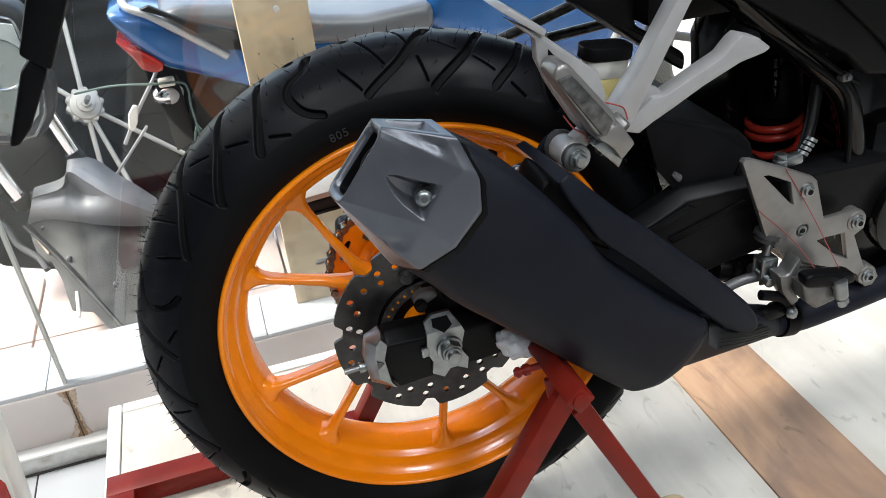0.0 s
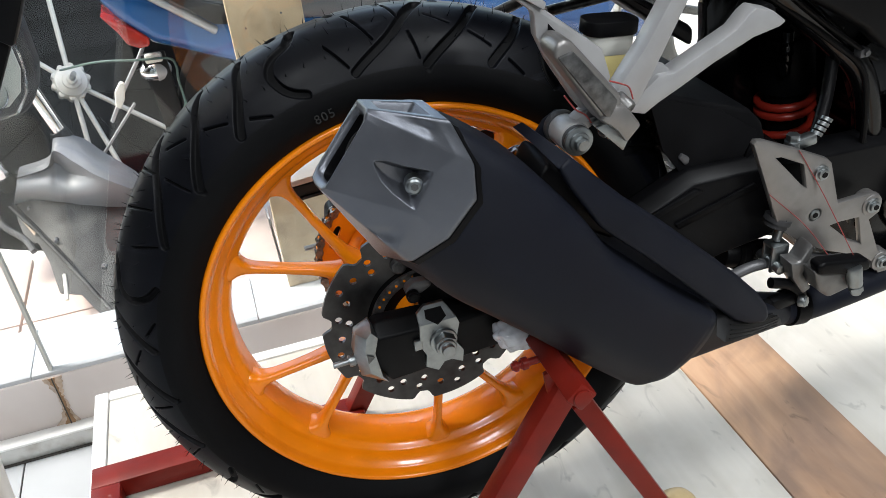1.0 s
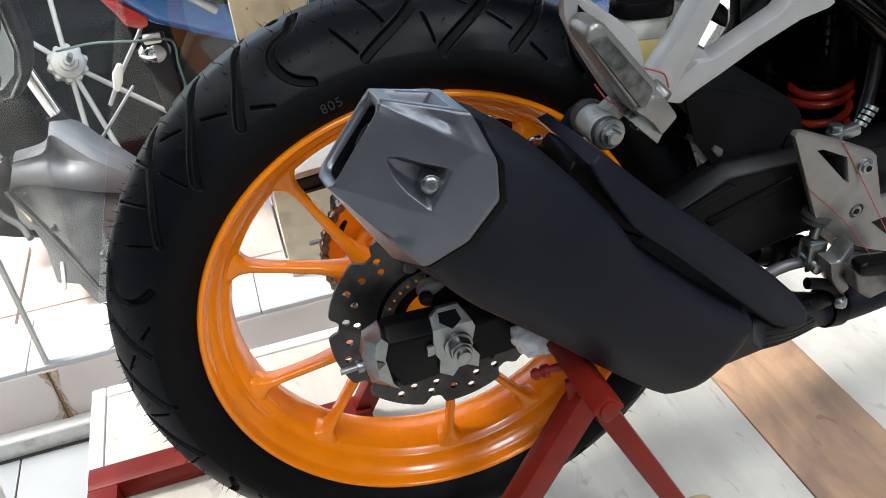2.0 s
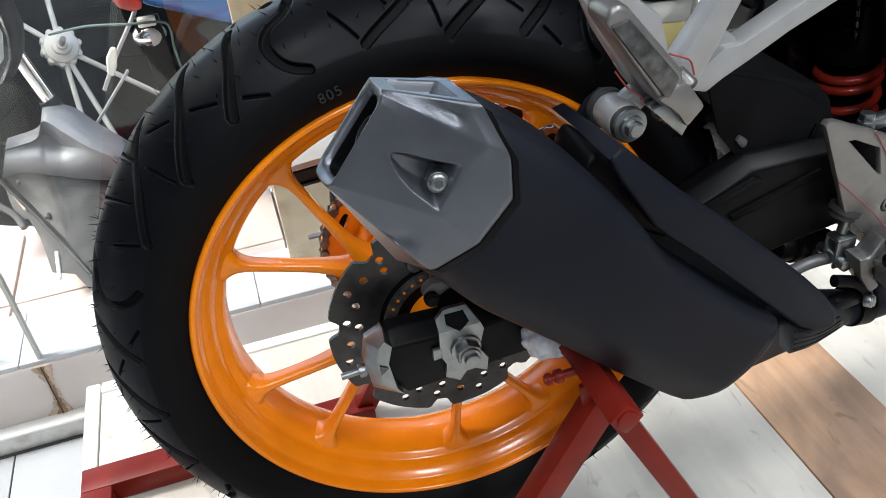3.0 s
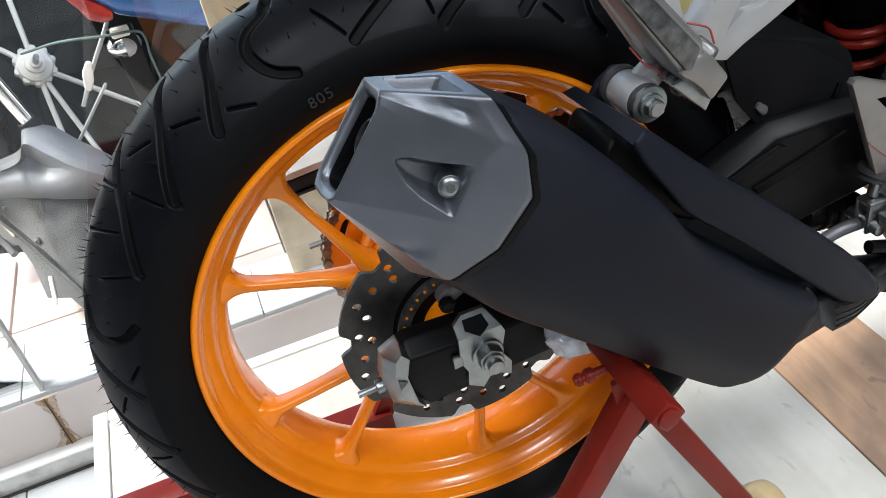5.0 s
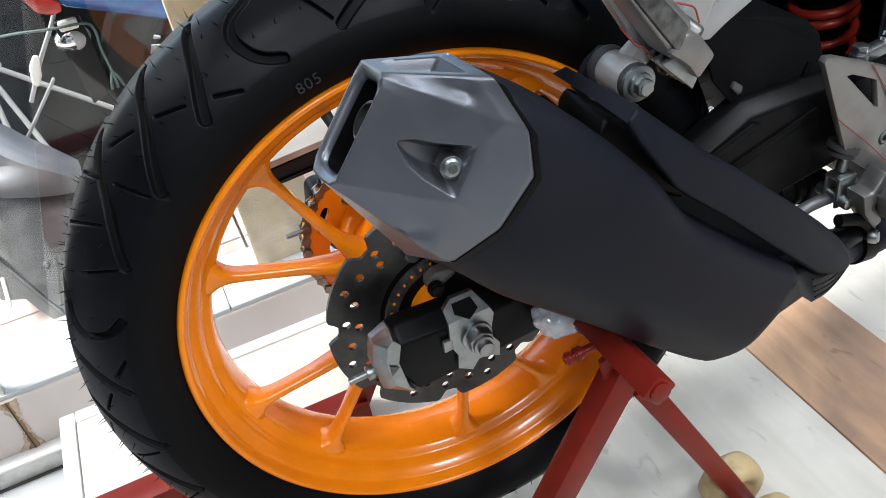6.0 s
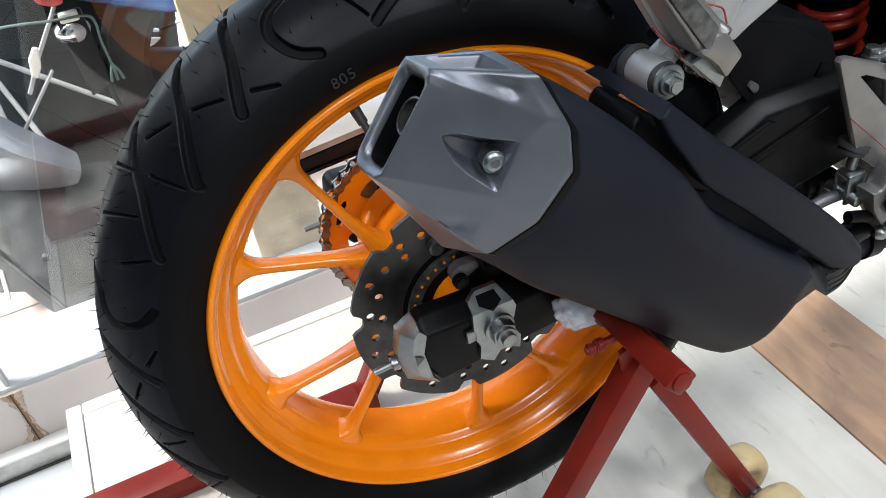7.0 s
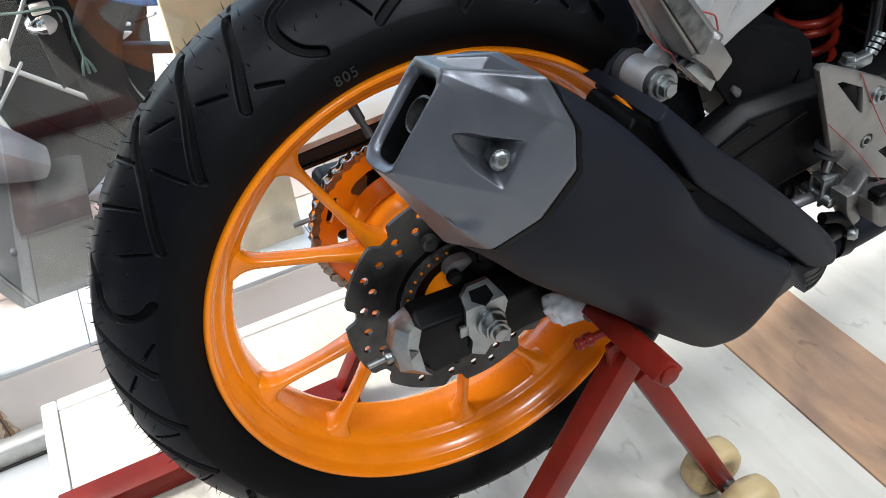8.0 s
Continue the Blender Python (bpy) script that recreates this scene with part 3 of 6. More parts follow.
def polar(r, deg, y):
    a = radians(deg)
    return Vector((CX + r * math.cos(a), y, CZ + r * math.sin(a)))


def spoke(centre, side):
    """One tapered spoke from the hub star to the rim, flaring into a filleted foot."""
    keys = [(0.055, 0.0, 0.020, 0.020), (0.080, 3.5, 0.0118, 0.017), (0.100, 6.8, 0.0066, 0.0135), (0.115, 8.8, 0.0050, 0.0120), (0.140, 11.2, 0.0043, 0.0105), (0.165, 13.0, 0.0041, 0.0105), (0.178, 13.7, 0.0044, 0.0110), (0.184, 14.0, 0.0051, 0.0117), (0.188, 14.15, 0.0061, 0.0125), (0.1915, 14.3, 0.0076, 0.0137), (0.1945, 14.4, 0.0098, 0.0152), (0.197, 14.5, 0.0128, 0.0170), (0.1995, 14.55, 0.0165, 0.0190), (0.2090, 14.6, 0.0230, 0.0200)]
    ks = np.array(keys)
    rs = np.concatenate([np.linspace(0.055, 0.178, 22, endpoint=False), np.linspace(0.178, 0.1995, 16, endpoint=False), np.linspace(0.1995, 0.209, 4)])
    secs = []
    for r in rs.tolist():
        d, half, deep = (float(np.interp(r, ks[:, 0], ks[:, c])) for c in (1, 2, 3))
        a = centre + side * d
        p = polar(r, a, 0)
        t = Vector((-math.sin(radians(a)), 0, math.cos(radians(a))))
        y0 = -0.024 - 0.010 * max(0.0, (0.12 - r) / 0.06) - 0.25 * max(0.0, deep - 0.0115) * (r > 0.15)
        y1 = -0.024 + deep * 1.7
        ring = []
        for q in range(16):
            w = 2 * math.pi * (q + 0.5) / 16
            u = math.copysign(abs(math.cos(w)) ** 0.55, math.cos(w))
            v = math.copysign(abs(math.sin(w)) ** 0.55, math.sin(w))
            ring.append(p + t * half * u + Vector((0, (y0 + y1) / 2 + (y1 - y0) / 2 * v, 0)))
        secs.append(ring)
    return loft(secs)


for k in range(5):
    for side in (-1, 1):
        part("spoke", spoke(141 + 72 * k, side), M["orange"], rim, smooth=50)
part("hub", revolve([(0.03, -0.05), (0.05, -0.05), (0.062, -0.043), (0.072, -0.03), (0.075, -0.01), (0.068, 0.01), (0.06, 0.03), (0.058, 0.05), (0.03, 0.05)], 64, C), M["orange"], rim, "orange wheel hub")
part("valve_stem", merged(rod(polar(0.198, 106, -0.012), polar(0.184, 106, -0.02), 0.0048, 0.0042), rod(polar(0.184, 106, -0.02), polar(0.178, 106, -0.0235), 0.003), rod(polar(0.178, 106, -0.0235), polar(0.171, 106, -0.0275), 0.0036)), M["rubberbush"], rim, "black rubber valve with a dust cap")

# brake disc with wavy edge and drilled holes
def brake_disc():
    bm = bmesh.new()
    n = 240
    outer, inner = [], []
    for i in range(n):
        a = 2 * math.pi * i / n
        off = abs((math.degrees(a) - 127.0 + 22.5) % 45.0 - 22.5)
        dip = min(1.0, max(0.0, (off - 2.5) / 4.0))
        r = 0.0995 + 0.0105 * dip * dip * (3 - 2 * dip)
        outer.append((r * math.cos(a), r * math.sin(a)))
        inner.append((0.0625 * math.cos(a), 0.0625 * math.sin(a)))
    holes = []
    for k in range(8):
        for dr, da in ((0.0925, 1.0), (0.0815, 4.2), (0.0912, 16.0), (0.0985, 27.0), (0.087, 33.5)):
            aa = radians(123 + 45 * k + da)
            holes.append((dr * math.cos(aa), dr * math.sin(aa)))
    loops = []
    for pts in (outer, inner, *[[(hx + 0.0039 * math.cos(2 * math.pi * q / 12), hz + 0.0039 * math.sin(2 * math.pi * q / 12)) for q in range(12)] for hx, hz in holes]):
        vs = [bm.verts.new((CX + x, -0.058, CZ + z)) for x, z in pts]
        loops.append([bm.edges.new((vs[i], vs[(i + 1) % len(vs)])) for i in range(len(vs))])
    bmesh.ops.triangle_fill(bm, use_beauty=True, use_dissolve=False, edges=[e for lp in loops for e in lp])
    geom = bmesh.ops.extrude_face_region(bm, geom=list(bm.faces))
    bmesh.ops.translate(bm, vec=(0, 0.004, 0), verts=[v for v in geom["geom"] if isinstance(v, bmesh.types.BMVert)])
    return bm


disc = part("brake_disc", brake_disc(), M["disc"], bike, "drilled steel brake disc with a wavy edge", 30)
disc.matrix_basis = WHEEL
part("disc_carrier", revolve([(0.036, -0.060), (0.047, -0.0605), (0.049, -0.056), (0.062, -0.05), (0.04, -0.04)], 48, C), M["black"], disc, "black disc carrier")
part("hub_ring", revolve([(0.025, -0.084), (0.035, -0.084), (0.036, -0.082), (0.036, -0.05), (0.025, -0.05)], 48, C), M["orange"], disc, "orange hub ring round the axle")
sensor = part("sensor_ring", revolve([(0.0495, -0.066), (0.0595, -0.066), (0.0595, -0.061), (0.0495, -0.061)], 60, C), M["worn"], disc, "slotted dark speed sensor ring")
for k in range(36):
    part("slot", rod(polar(0.0552, 10 * k, -0.0666), polar(0.0552, 10 * k, -0.0658), 0.0014, sides=8), M["orange"], sensor)
for k in (0, 1, 3):
    part("disc_bolt", merged(rod(polar(0.071, 108 + 90 * k, -0.065), polar(0.071, 108 + 90 * k, -0.057), 0.0078, sides=24, bevel=0.0012), rod(polar(0.071, 108 + 90 * k, -0.0662), polar(0.071, 108 + 90 * k, -0.0645), 0.0052, 0.0046, sides=24)), M["worn"], disc, "dark socket bolt")

# sprocket and chain on the far side
SY, SR = 0.092, 0.0935
def sprocket():
    bm = bmesh.new()
    n = 46
    outer = []
    for i in range(n * 4):
        a = 2 * math.pi * i / (n * 4)
        r = SR + (0.003 if i % 4 in (0, 1) else -0.0035)
        outer.append((r * math.cos(a), r * math.sin(a)))
    loops = [outer, [(0.045 * math.cos(2 * math.pi * i / 48), 0.045 * math.sin(2 * math.pi * i / 48)) for i in range(48)]]
    for k in range(5):
        mid = 117 + 72 * k
        for r0, d0, hr, hd in ((0.0605, mid, 0.0105, 18.0), (0.0785, mid + 36, 0.0042, 11.0)):
            pts = []
            for q in range(18):
                w = 2 * math.pi * q / 18
                u, v = (math.copysign(abs(f) ** 0.6, f) for f in (math.cos(w), math.sin(w)))
                pts.append((r0 + hr * v, d0 + hd * u * (1 + 6 * hr * v)))
            loops.append([(r * math.cos(radians(d)), r * math.sin(radians(d))) for r, d in pts])
    edges = []
    for pts in loops:
        vs = [bm.verts.new((CX + x, SY - 0.003, CZ + z)) for x, z in pts]
        edges += [bm.edges.new((vs[i], vs[(i + 1) % len(vs)])) for i in range(len(vs))]
    bmesh.ops.triangle_fill(bm, use_beauty=True, use_dissolve=False, edges=edges)
    geom = bmesh.ops.extrude_face_region(bm, geom=list(bm.faces))
    bmesh.ops.translate(bm, vec=(0, 0.006, 0), verts=[v for v in geom["geom"] if isinstance(v, bmesh.types.BMVert)])
    return bm


sprk = part("rear_sprocket", sprocket(), M["orange"], bike, "orange painted rear sprocket with slots", 30)
sprk.matrix_basis = WHEEL
part("carrier", revolve([(0.03, 0.05), (0.060, 0.052), (0.062, 0.082), (0.03, 0.086)], 48, C), M["orange"], sprk)
chain = thing("drive_chain", (0, 0, 0), "", "")
chain.parent = bike
chain.matrix_basis = WHEEL
tagged(chain, "oiled steel drive chain")


def chain_link(p, q, outer):
    """Two side plates and a roller between two pins."""
    p, q = Vector(p), Vector(q)
    d = (q - p).normalized()
    u = Vector((-d.z, 0, d.x))
    off = 0.0062 if outer else 0.0046
    bm = bmesh.new()
    for y in (-off, off):
        ring0, ring1 = [], []
        for c, s in ((0, 1), (0.5, 0.55), (1, 0.9), (1.45, 0.0), (1, -0.9), (0.5, -0.55), (0, -1), (-0.45, 0)):
            pt = p + (q - p) * c + u * 0.0054 * s
            if c > 1.2:
                pt = q + d * 0.0052
            if c < -0.2:
                pt = p - d * 0.0052
            ring0.append(bm.verts.new(pt + Vector((0, y - 0.0008, 0))))
            ring1.append(bm.verts.new(pt + Vector((0, y + 0.0008, 0))))
        bm.faces.new(ring0), bm.faces.new(ring1[::-1])
        for i in range(8):
            bm.faces.new((ring0[i], ring1[i], ring1[(i + 1) % 8], ring0[(i + 1) % 8]))
    return merged(bm, rod(p - Vector((0, 0.0075, 0)), p + Vector((0, 0.0075, 0)), 0.0042 if not outer else 0.0038, sides=10))


pins = []
steps = 46
arc0, arc1 = 80.0, 262.0
count = int(round((arc1 - arc0) / (360 / steps)))
for i in range(count + 1):
    pins.append(polar(SR, arc0 + (arc1 - arc0) * i / count, SY))
pitch = (pins[1] - pins[0]).length
top_way = (Vector((0.52, SY, 0.105)) - pins[0]).normalized()
low_way = (Vector((0.52, SY, -0.015)) - pins[-1]).normalized()
pins = [pins[0] + top_way * pitch * k for k in range(36, 0, -1)] + pins + [pins[-1] + low_way * pitch * k for k in range(1, 36)]
for i in range(len(pins) - 1):
    part("link", chain_link(pins[i], pins[i + 1], i % 2 == 0), M["chain"], chain, smooth=40)

guard = part("chain_guard", prism([(-0.108, 0.478), (0.06, 0.492), (0.30, 0.512), (0.30, 0.496), (0.06, 0.477), (-0.104, 0.466)], 0.058, 0.063, 0.001), M["dusty"], bike, "dark grey chain guard")
# daylight on the upward face is put into its pale colour
part("top_flange", prism([(-0.112, 0.482), (-0.10, 0.487), (0.06, 0.499), (0.30, 0.519), (0.30, 0.513), (0.06, 0.493), (-0.10, 0.480)], 0.058, 0.128, 0.001), M["frost"], guard, "top of the chain guard, coloured pale for the daylight on it")
part("lower_edge", prism([(-0.104, 0.466), (0.06, 0.477), (0.30, 0.496), (0.30, 0.492), (0.06, 0.473), (-0.102, 0.462)], 0.056, 0.068, 0.001), M["gloss"], guard, "black lower edge")

# swingarm, axle and chain adjuster
arm_line = [(-0.056, 0.338), (-0.069, 0.362), (-0.071, 0.379), (-0.066, 0.412), (-0.060, 0.418), (0.02, 0.414), (0.10, 0.42), (0.21, 0.474), (0.275, 0.503), (0.34, 0.499), (0.55, 0.49), (0.55, 0.40), (0.40, 0.398), (0.318, 0.386), (0.15, 0.352), (0.046, 0.346)]
drop = (0, 0, 0.004, 0.012, 0.016, 0.016, 0.016, 0.016, 0.015, 0.013, 0.012, 0, 0, 0, 0, 0)


def arm_shape(y_face, y_mid, y_back):
    """An arm whose upper edge is cut back in a broad chamfer towards its outer face."""
    rows = [[Vector((x, y, z - d * (1.45 if k == 0 else 0.8))) for (x, z), d in zip(arm_line, drop)] for k, y in enumerate((y_face, y_mid, y_back))]
    bm = loft(rows)
    bmesh.ops.recalc_face_normals(bm, faces=bm.faces)
    return bevelled(bm, 0.0028, 3)


arm = part("swingarm", arm_shape(-0.128, -0.112, -0.098), M["arm"], bike, "satin black swingarm")
part("far_arm", prism(arm_line, 0.095, 0.13, 0.006, 3), M["arm"], arm)
part("bridge", merged(box(0.36, 0.424, -0.094, 0.097, 0.39, 0.47, 0.01), box(0.40, 0.52, -0.094, 0.097, 0.36, 0.43, 0.01)), M["arm"], arm)
def arm_end(y_face, y_mid, y_back):
    """The cast cap on the end of an arm: a flat face, chamfers round its outer side, straight walls."""
    edge = [(-0.0680, 0.4110), (-0.0640, 0.3990), (-0.0690, 0.3780), (-0.0650, 0.3480), (-0.0595, 0.3395), (-0.0600, 0.3380), (-0.0845, 0.3500), (-0.0885, 0.3810), (-0.0835, 0.4030)]
    face = [(-0.0700, 0.4090), (-0.0640, 0.4010), (-0.0690, 0.3830), (-0.0650, 0.3520), (-0.0595, 0.3435), (-0.0610, 0.3440), (-0.0765, 0.3600), (-0.0790, 0.3860), (-0.0755, 0.4030)]
    rows = [[Vector((x, y, z)) for x, z in pts] for pts, y in ((face, y_face), (edge, y_mid), (edge, y_back))]
    bm = loft(rows)
    bmesh.ops.recalc_face_normals(bm, faces=bm.faces)
    return bevelled(bm, 0.0008, 2)


near_cap = part("end_cap", arm_end(-0.1335, -0.121, -0.1085), M["zinc"], arm, "silver cast end cap of the swingarm", 25)
part("cap_recess", prism([(-0.0775, 0.3845), (-0.0700, 0.3800), (-0.0775, 0.3735)], -0.1351, -0.1342, 0), M["worn"], near_cap, smooth=0)
far_cap = arm_end(0.1365, 0.124, 0.092)
far_cap.transform(Matrix.Translation((0.046, -0.004, 0.012)))
part("end_cap", far_cap, M["zinc"], arm, "silver cast end cap of the swingarm", 25)
part("adjuster_bolt", rod((-0.100, 0.114, 0.3655), (-0.05, 0.114, 0.368), 0.003, sides=14), M["zinc"], arm, "zinc plated chain adjuster bolt")
part("adjuster_bolt", merged(rod((-0.110, -0.114, 0.3655), (-0.07, -0.114, 0.368), 0.003, sides=16), hex_bolt((-0.094, -0.114, 0.3665), (1, 0, 0.06), 0.0055, 0.006)), M["zinc"], arm, "zinc plated chain adjuster bolt and lock nut")
plate_line = [(-0.022, 0.416), (-0.013, 0.4245), (0.007, 0.4245), (0.0135, 0.407), (0.018, 0.394), (0.0125, 0.372), (0.020, 0.358), (0.018, 0.344), (0.007, 0.3505), (-0.001, 0.350), (-0.008, 0.341), (-0.0205, 0.3495), (-0.0185, 0.364), (-0.0235, 0.376), (-0.0225, 0.398)]
def folded(bm, z_fold):
    """Bends what lies above z_fold back over the chamfer."""
    bmesh.ops.bisect_plane(bm, geom=[*bm.verts, *bm.edges, *bm.faces], plane_co=(0, 0, z_fold), plane_no=(0, 0, 1))
    for v in bm.verts:
        if v.co.z > z_fold:
            v.co.z = z_fold + (v.co.z - z_fold) * 0.55
            v.co.y += (v.co.z - z_fold) * 1.1
    return bm


plate = part("adjuster_plate", folded(prism(plate_line, -0.1335, -0.1295, 0.0, 1), 0.4015), M["zinc"], arm, "zinc plated adjuster plate with a window", 20)
part("window", folded(prism([(-0.0135, 0.4195), (0.0035, 0.4195), (0.006, 0.407), (-0.004, 0.3985), (-0.0145, 0.409)], -0.1342, -0.1334, 0), 0.4015), M["arm"], plate, "dark window of the adjuster plate", smooth=0)
part("tab", prism([(-0.030, 0.372), (-0.021, 0.373), (-0.021, 0.3845), (-0.030, 0.3845)], -0.134, -0.1295, 0.0015), M["zinc"], plate)
part("axle_nut", merged(rod((0.0, -0.1365, 0.378), (0.0, -0.132, 0.378), 0.0140, sides=36, bevel=0.001), rod((0.0, -0.1455, 0.378), (0.0, -0.1355, 0.378), 0.0120, sides=6, bevel=0.0012), rod((0.0, -0.149, 0.378), (0.0, -0.145, 0.378), 0.0092, sides=32, bevel=0.001), rod((0.0, -0.1545, 0.378), (0.0, -0.148, 0.378), 0.0070, 0.0065, sides=28, bevel=0.0012)), M["zinc"], arm, "zinc plated axle nut with threaded end")
# caliper
cal = part("brake_caliper", prism([(0.0, 0.425), (0.012, 0.445), (0.10, 0.47), (0.13, 0.45), (0.11, 0.42), (0.03, 0.415)], -0.095, -0.05, 0.006), M["black"], bike, "black rear brake caliper")
part("bracket_arm", prism([(-0.012, 0.394), (-0.015, 0.412), (-0.014, 0.434), (0.002, 0.436), (0.042, 0.416), (0.055, 0.380), (-0.002, 0.380)], -0.102, -0.088, 0.003), M["black"], cal, "black arm of the caliper bracket round the axle")
part("bracket", prism([(-0.027, 0.424), (-0.025, 0.431), (-0.017, 0.436), (-0.002, 0.435), (0.001, 0.427), (-0.010, 0.421), (-0.020, 0.419)], -0.108, -0.097, 0.0025, 2), M["casting"], cal, "dark grey cast caliper bracket")
part("pin_sleeve", merged(box(0.006, 0.05, -0.106, -0.09, 0.418, 0.436, 0.004), rod((0.02, -0.108, 0.43), (0.02, -0.104, 0.43), 0.008, sides=20, bevel=0.001), rod((0.038, -0.112, 0.424), (0.038, -0.104, 0.424), 0.006, sides=6)), M["black"], cal, "black slide pin boots")
part("pin_bolt", hex_bolt((-0.020, -0.108, 0.4225), (0, -1, 0), 0.006, 0.006), M["black"], cal)

# ---- silencer ----
AX, PX = Vector((0.755, 0, -0.656)), Vector((0.656, 0, 0.755))
MO = Vector((-0.1, 0, 0.62))


def mp(s, p, y):
    return MO + AX * float(s) + PX * float(p) + Vector((0, float(y), 0))


def ring_between(poly, sub):
    """Points along a closed outline of (s, p, y), sub to each edge."""
    out = []
    n = len(poly)
    for i in range(n):
        a, b = np.array(poly[i]), np.array(poly[(i + 1) % n])
        out += [a + (b - a) * k / sub for k in range(sub)]
    return out


RING = [(0.088, -0.041, -0.190), (0.094, -0.022, -0.226), (0.099, 0.014, -0.242), (0.097, 0.053, -0.246), (0.080, 0.075, -0.242), (0.052, 0.0905, -0.230), (0.044, 0.087, -0.190), (0.050, 0.075, -0.152), (0.075, 0.0, -0.138), (0.085, -0.034, -0.152)]
MOUTH = [(0.010, -0.011, -0.188), (0.0105, -0.0085, -0.201), (0.011, -0.004, -0.2055), (0.0085, 0.057, -0.2055), (0.007, 0.0615, -0.204), (0.007, 0.0635, -0.200), (0.011, 0.0585, -0.164), (0.012, 0.052, -0.161), (0.010, -0.005, -0.170), (0.009, -0.011, -0.177)]
SUBS = (24, 36, 90, 24, 20, 50, 24, 40, 24, 14)
muffler = thing("silencer", (0, 0, 0), "", "")
muffler.parent = bike
tagged(muffler, "short matt black silencer with a grey end cap")


# where the facets of the cap end before its bevelled border
INNER = [np.array(a) + (np.array(c) - np.array(a)) * 0.84 for a, c in zip(MOUTH, RING)]
INNER = [q + np.array((0, 0, -0.003 if 0 < i < 5 else 0.0)) for i, q in enumerate(INNER)]
INNER[2], INNER[3] = np.array((0.0712, 0.0175, -0.2345)), np.array((0.0655, 0.0560, -0.2352))


def ring_of(poly):
    out = []
    for i, sub in enumerate(SUBS):
        a, b = np.array(poly[i]), np.array(poly[(i + 1) % len(poly)])
        out += [a + (b - a) * k / sub for k in range(sub)]
    return np.array(out)


EDGE = np.concatenate([i + np.arange(sub) / sub for i, sub in enumerate(SUBS)])


def softened(rings, passes, axis):
    for _ in range(passes):
        if axis == 1:
            rings = 0.25 * np.roll(rings, 1, 1) + 0.5 * rings + 0.25 * np.roll(rings, -1, 1)
        else:
            inner = 0.25 * rings[:-2] + 0.5 * rings[1:-1] + 0.25 * rings[2:]
            rings = np.concatenate([rings[:1], inner, rings[-1:]])
    return rings


def dent(s, p, s0, p0, way, long, wide):
    """A soft wedge-shaped dimple, deepest at one end."""
    c, q = math.cos(radians(way)), math.sin(radians(way))
    u, v = (s - s0) * c + (p - p0) * q, -(s - s0) * q + (p - p0) * c
    w = np.where(u > 0, np.exp(-((u / (long * 0.45)) ** 2)), np.exp(-((u / long) ** 2)))
    return w * np.exp(-((v / wide) ** 2))


def end_cap():
    a, m, c = ring_of(MOUTH), ring_of(INNER), ring_of(RING)
    N, NB = 96, 22
    t = np.concatenate([np.linspace(0, 1, N), np.linspace(1, 2, NB + 1)[1:]])[:, None, None]
    g = np.where(t <= 1, a + (m - a) * t, m + (c - m) * (t - 1))
    g = softened(softened(g, 7, 1), 9, 0)
    s, p, y = g[..., 0].copy(), g[..., 1].copy(), g[..., 2].copy()
    front = ((EDGE > 1.0) & (EDGE < 4.9))[None, :]
    # long hollow for the bolt: round at its start, cut off square at its end
    end = 0.0633 + (0.0537 - p) * 0.163
    u = (s - 0.0275) / (end - 0.0275)
    top = np.interp(u, [0, 0.08, 0.2, 0.45, 1], [0.0345, 0.0375, 0.0405, 0.0440, 0.0537])
    low = np.interp(u, [0, 0.08, 0.3, 0.55, 1], [0.0335, 0.0300, 0.0245, 0.0215, 0.0200])
    v = np.clip((p - low) / (top - low), 0, 1)
    inside = (u > 0) & (u < 1) & (v > 0) & (v < 1) & front
    across = np.minimum(1.0, np.sin(math.pi * v ** 0.85) * 1.25) ** 1.2
    y += np.where(inside, 0.0195 * np.clip(u * 1.25, 0, 1) ** 0.8 * across * np.clip((1 - u) * 11, 0, 1), 0)
    # low swell of the facets towards the hollow's mouth, dents near the border
    y += np.where(front, 0.0022 * dent(s, p, 0.045, 0.0765, 12, 0.009, 0.004), 0)
    y += np.where(front, 0.0022 * dent(s, p, 0.066, -0.0105, 40, 0.016, 0.006), 0)
    # slot along the top
    f = np.clip((EDGE - 5.16) * 14, 0, 1) * np.clip((5.85 - EDGE) * 14, 0, 1)
    tt = np.linspace(0, 1, len(g))[:, None]
    p -= 0.010 * f[None, :] * np.clip((tt - 0.16) * 22, 0, 1) * np.clip((0.80 - tt) * 24, 0, 1)
    rows = [[mp(s[i, k], p[i, k], y[i, k]) for k in range(g.shape[1])] for i in range(g.shape[0])]
    mid = c.mean(axis=0)
    for ds, k in ((0.0014, 0.996), (0.0028, 0.982), (0.0038, 0.955), (0.0042, 0.93)):
        rows.append([mp(q[0] + ds, *(mid[1:] + (q[1:] - mid[1:]) * k)) for q in softened(c[None], 7, 1)[0]])
    # thick rolled lip and the wall of the outlet behind it
    a = softened(a[None], 7, 1)[0]
    mid = (a.max(axis=0) + a.min(axis=0)) / 2
    hole = softened(a[None], 160, 1)[0]
    lips = []
    for ds, kp, ky, soft in ((0.045, 0.78, 0.64, 1), (0.006, 0.80, 0.72, 1), (0.0028, 0.815, 0.745, 0.95), (0.0012, 0.835, 0.77, 0.8), (0.0002, 0.865, 0.81, 0.6), (-0.0004, 0.945, 0.915, 0.12), (-0.0006, 0.98, 0.965, 0.0)):
        q = a * (1 - soft) + hole * soft
        lips.append([mp(w[0] + ds, *(mid[1:] + (w[1:] - mid[1:]) * np.array([kp, ky]) - np.array([0, 0.005 * (1 - ky)]))) for w in q])
    return loft([*lips, *rows], caps=False)


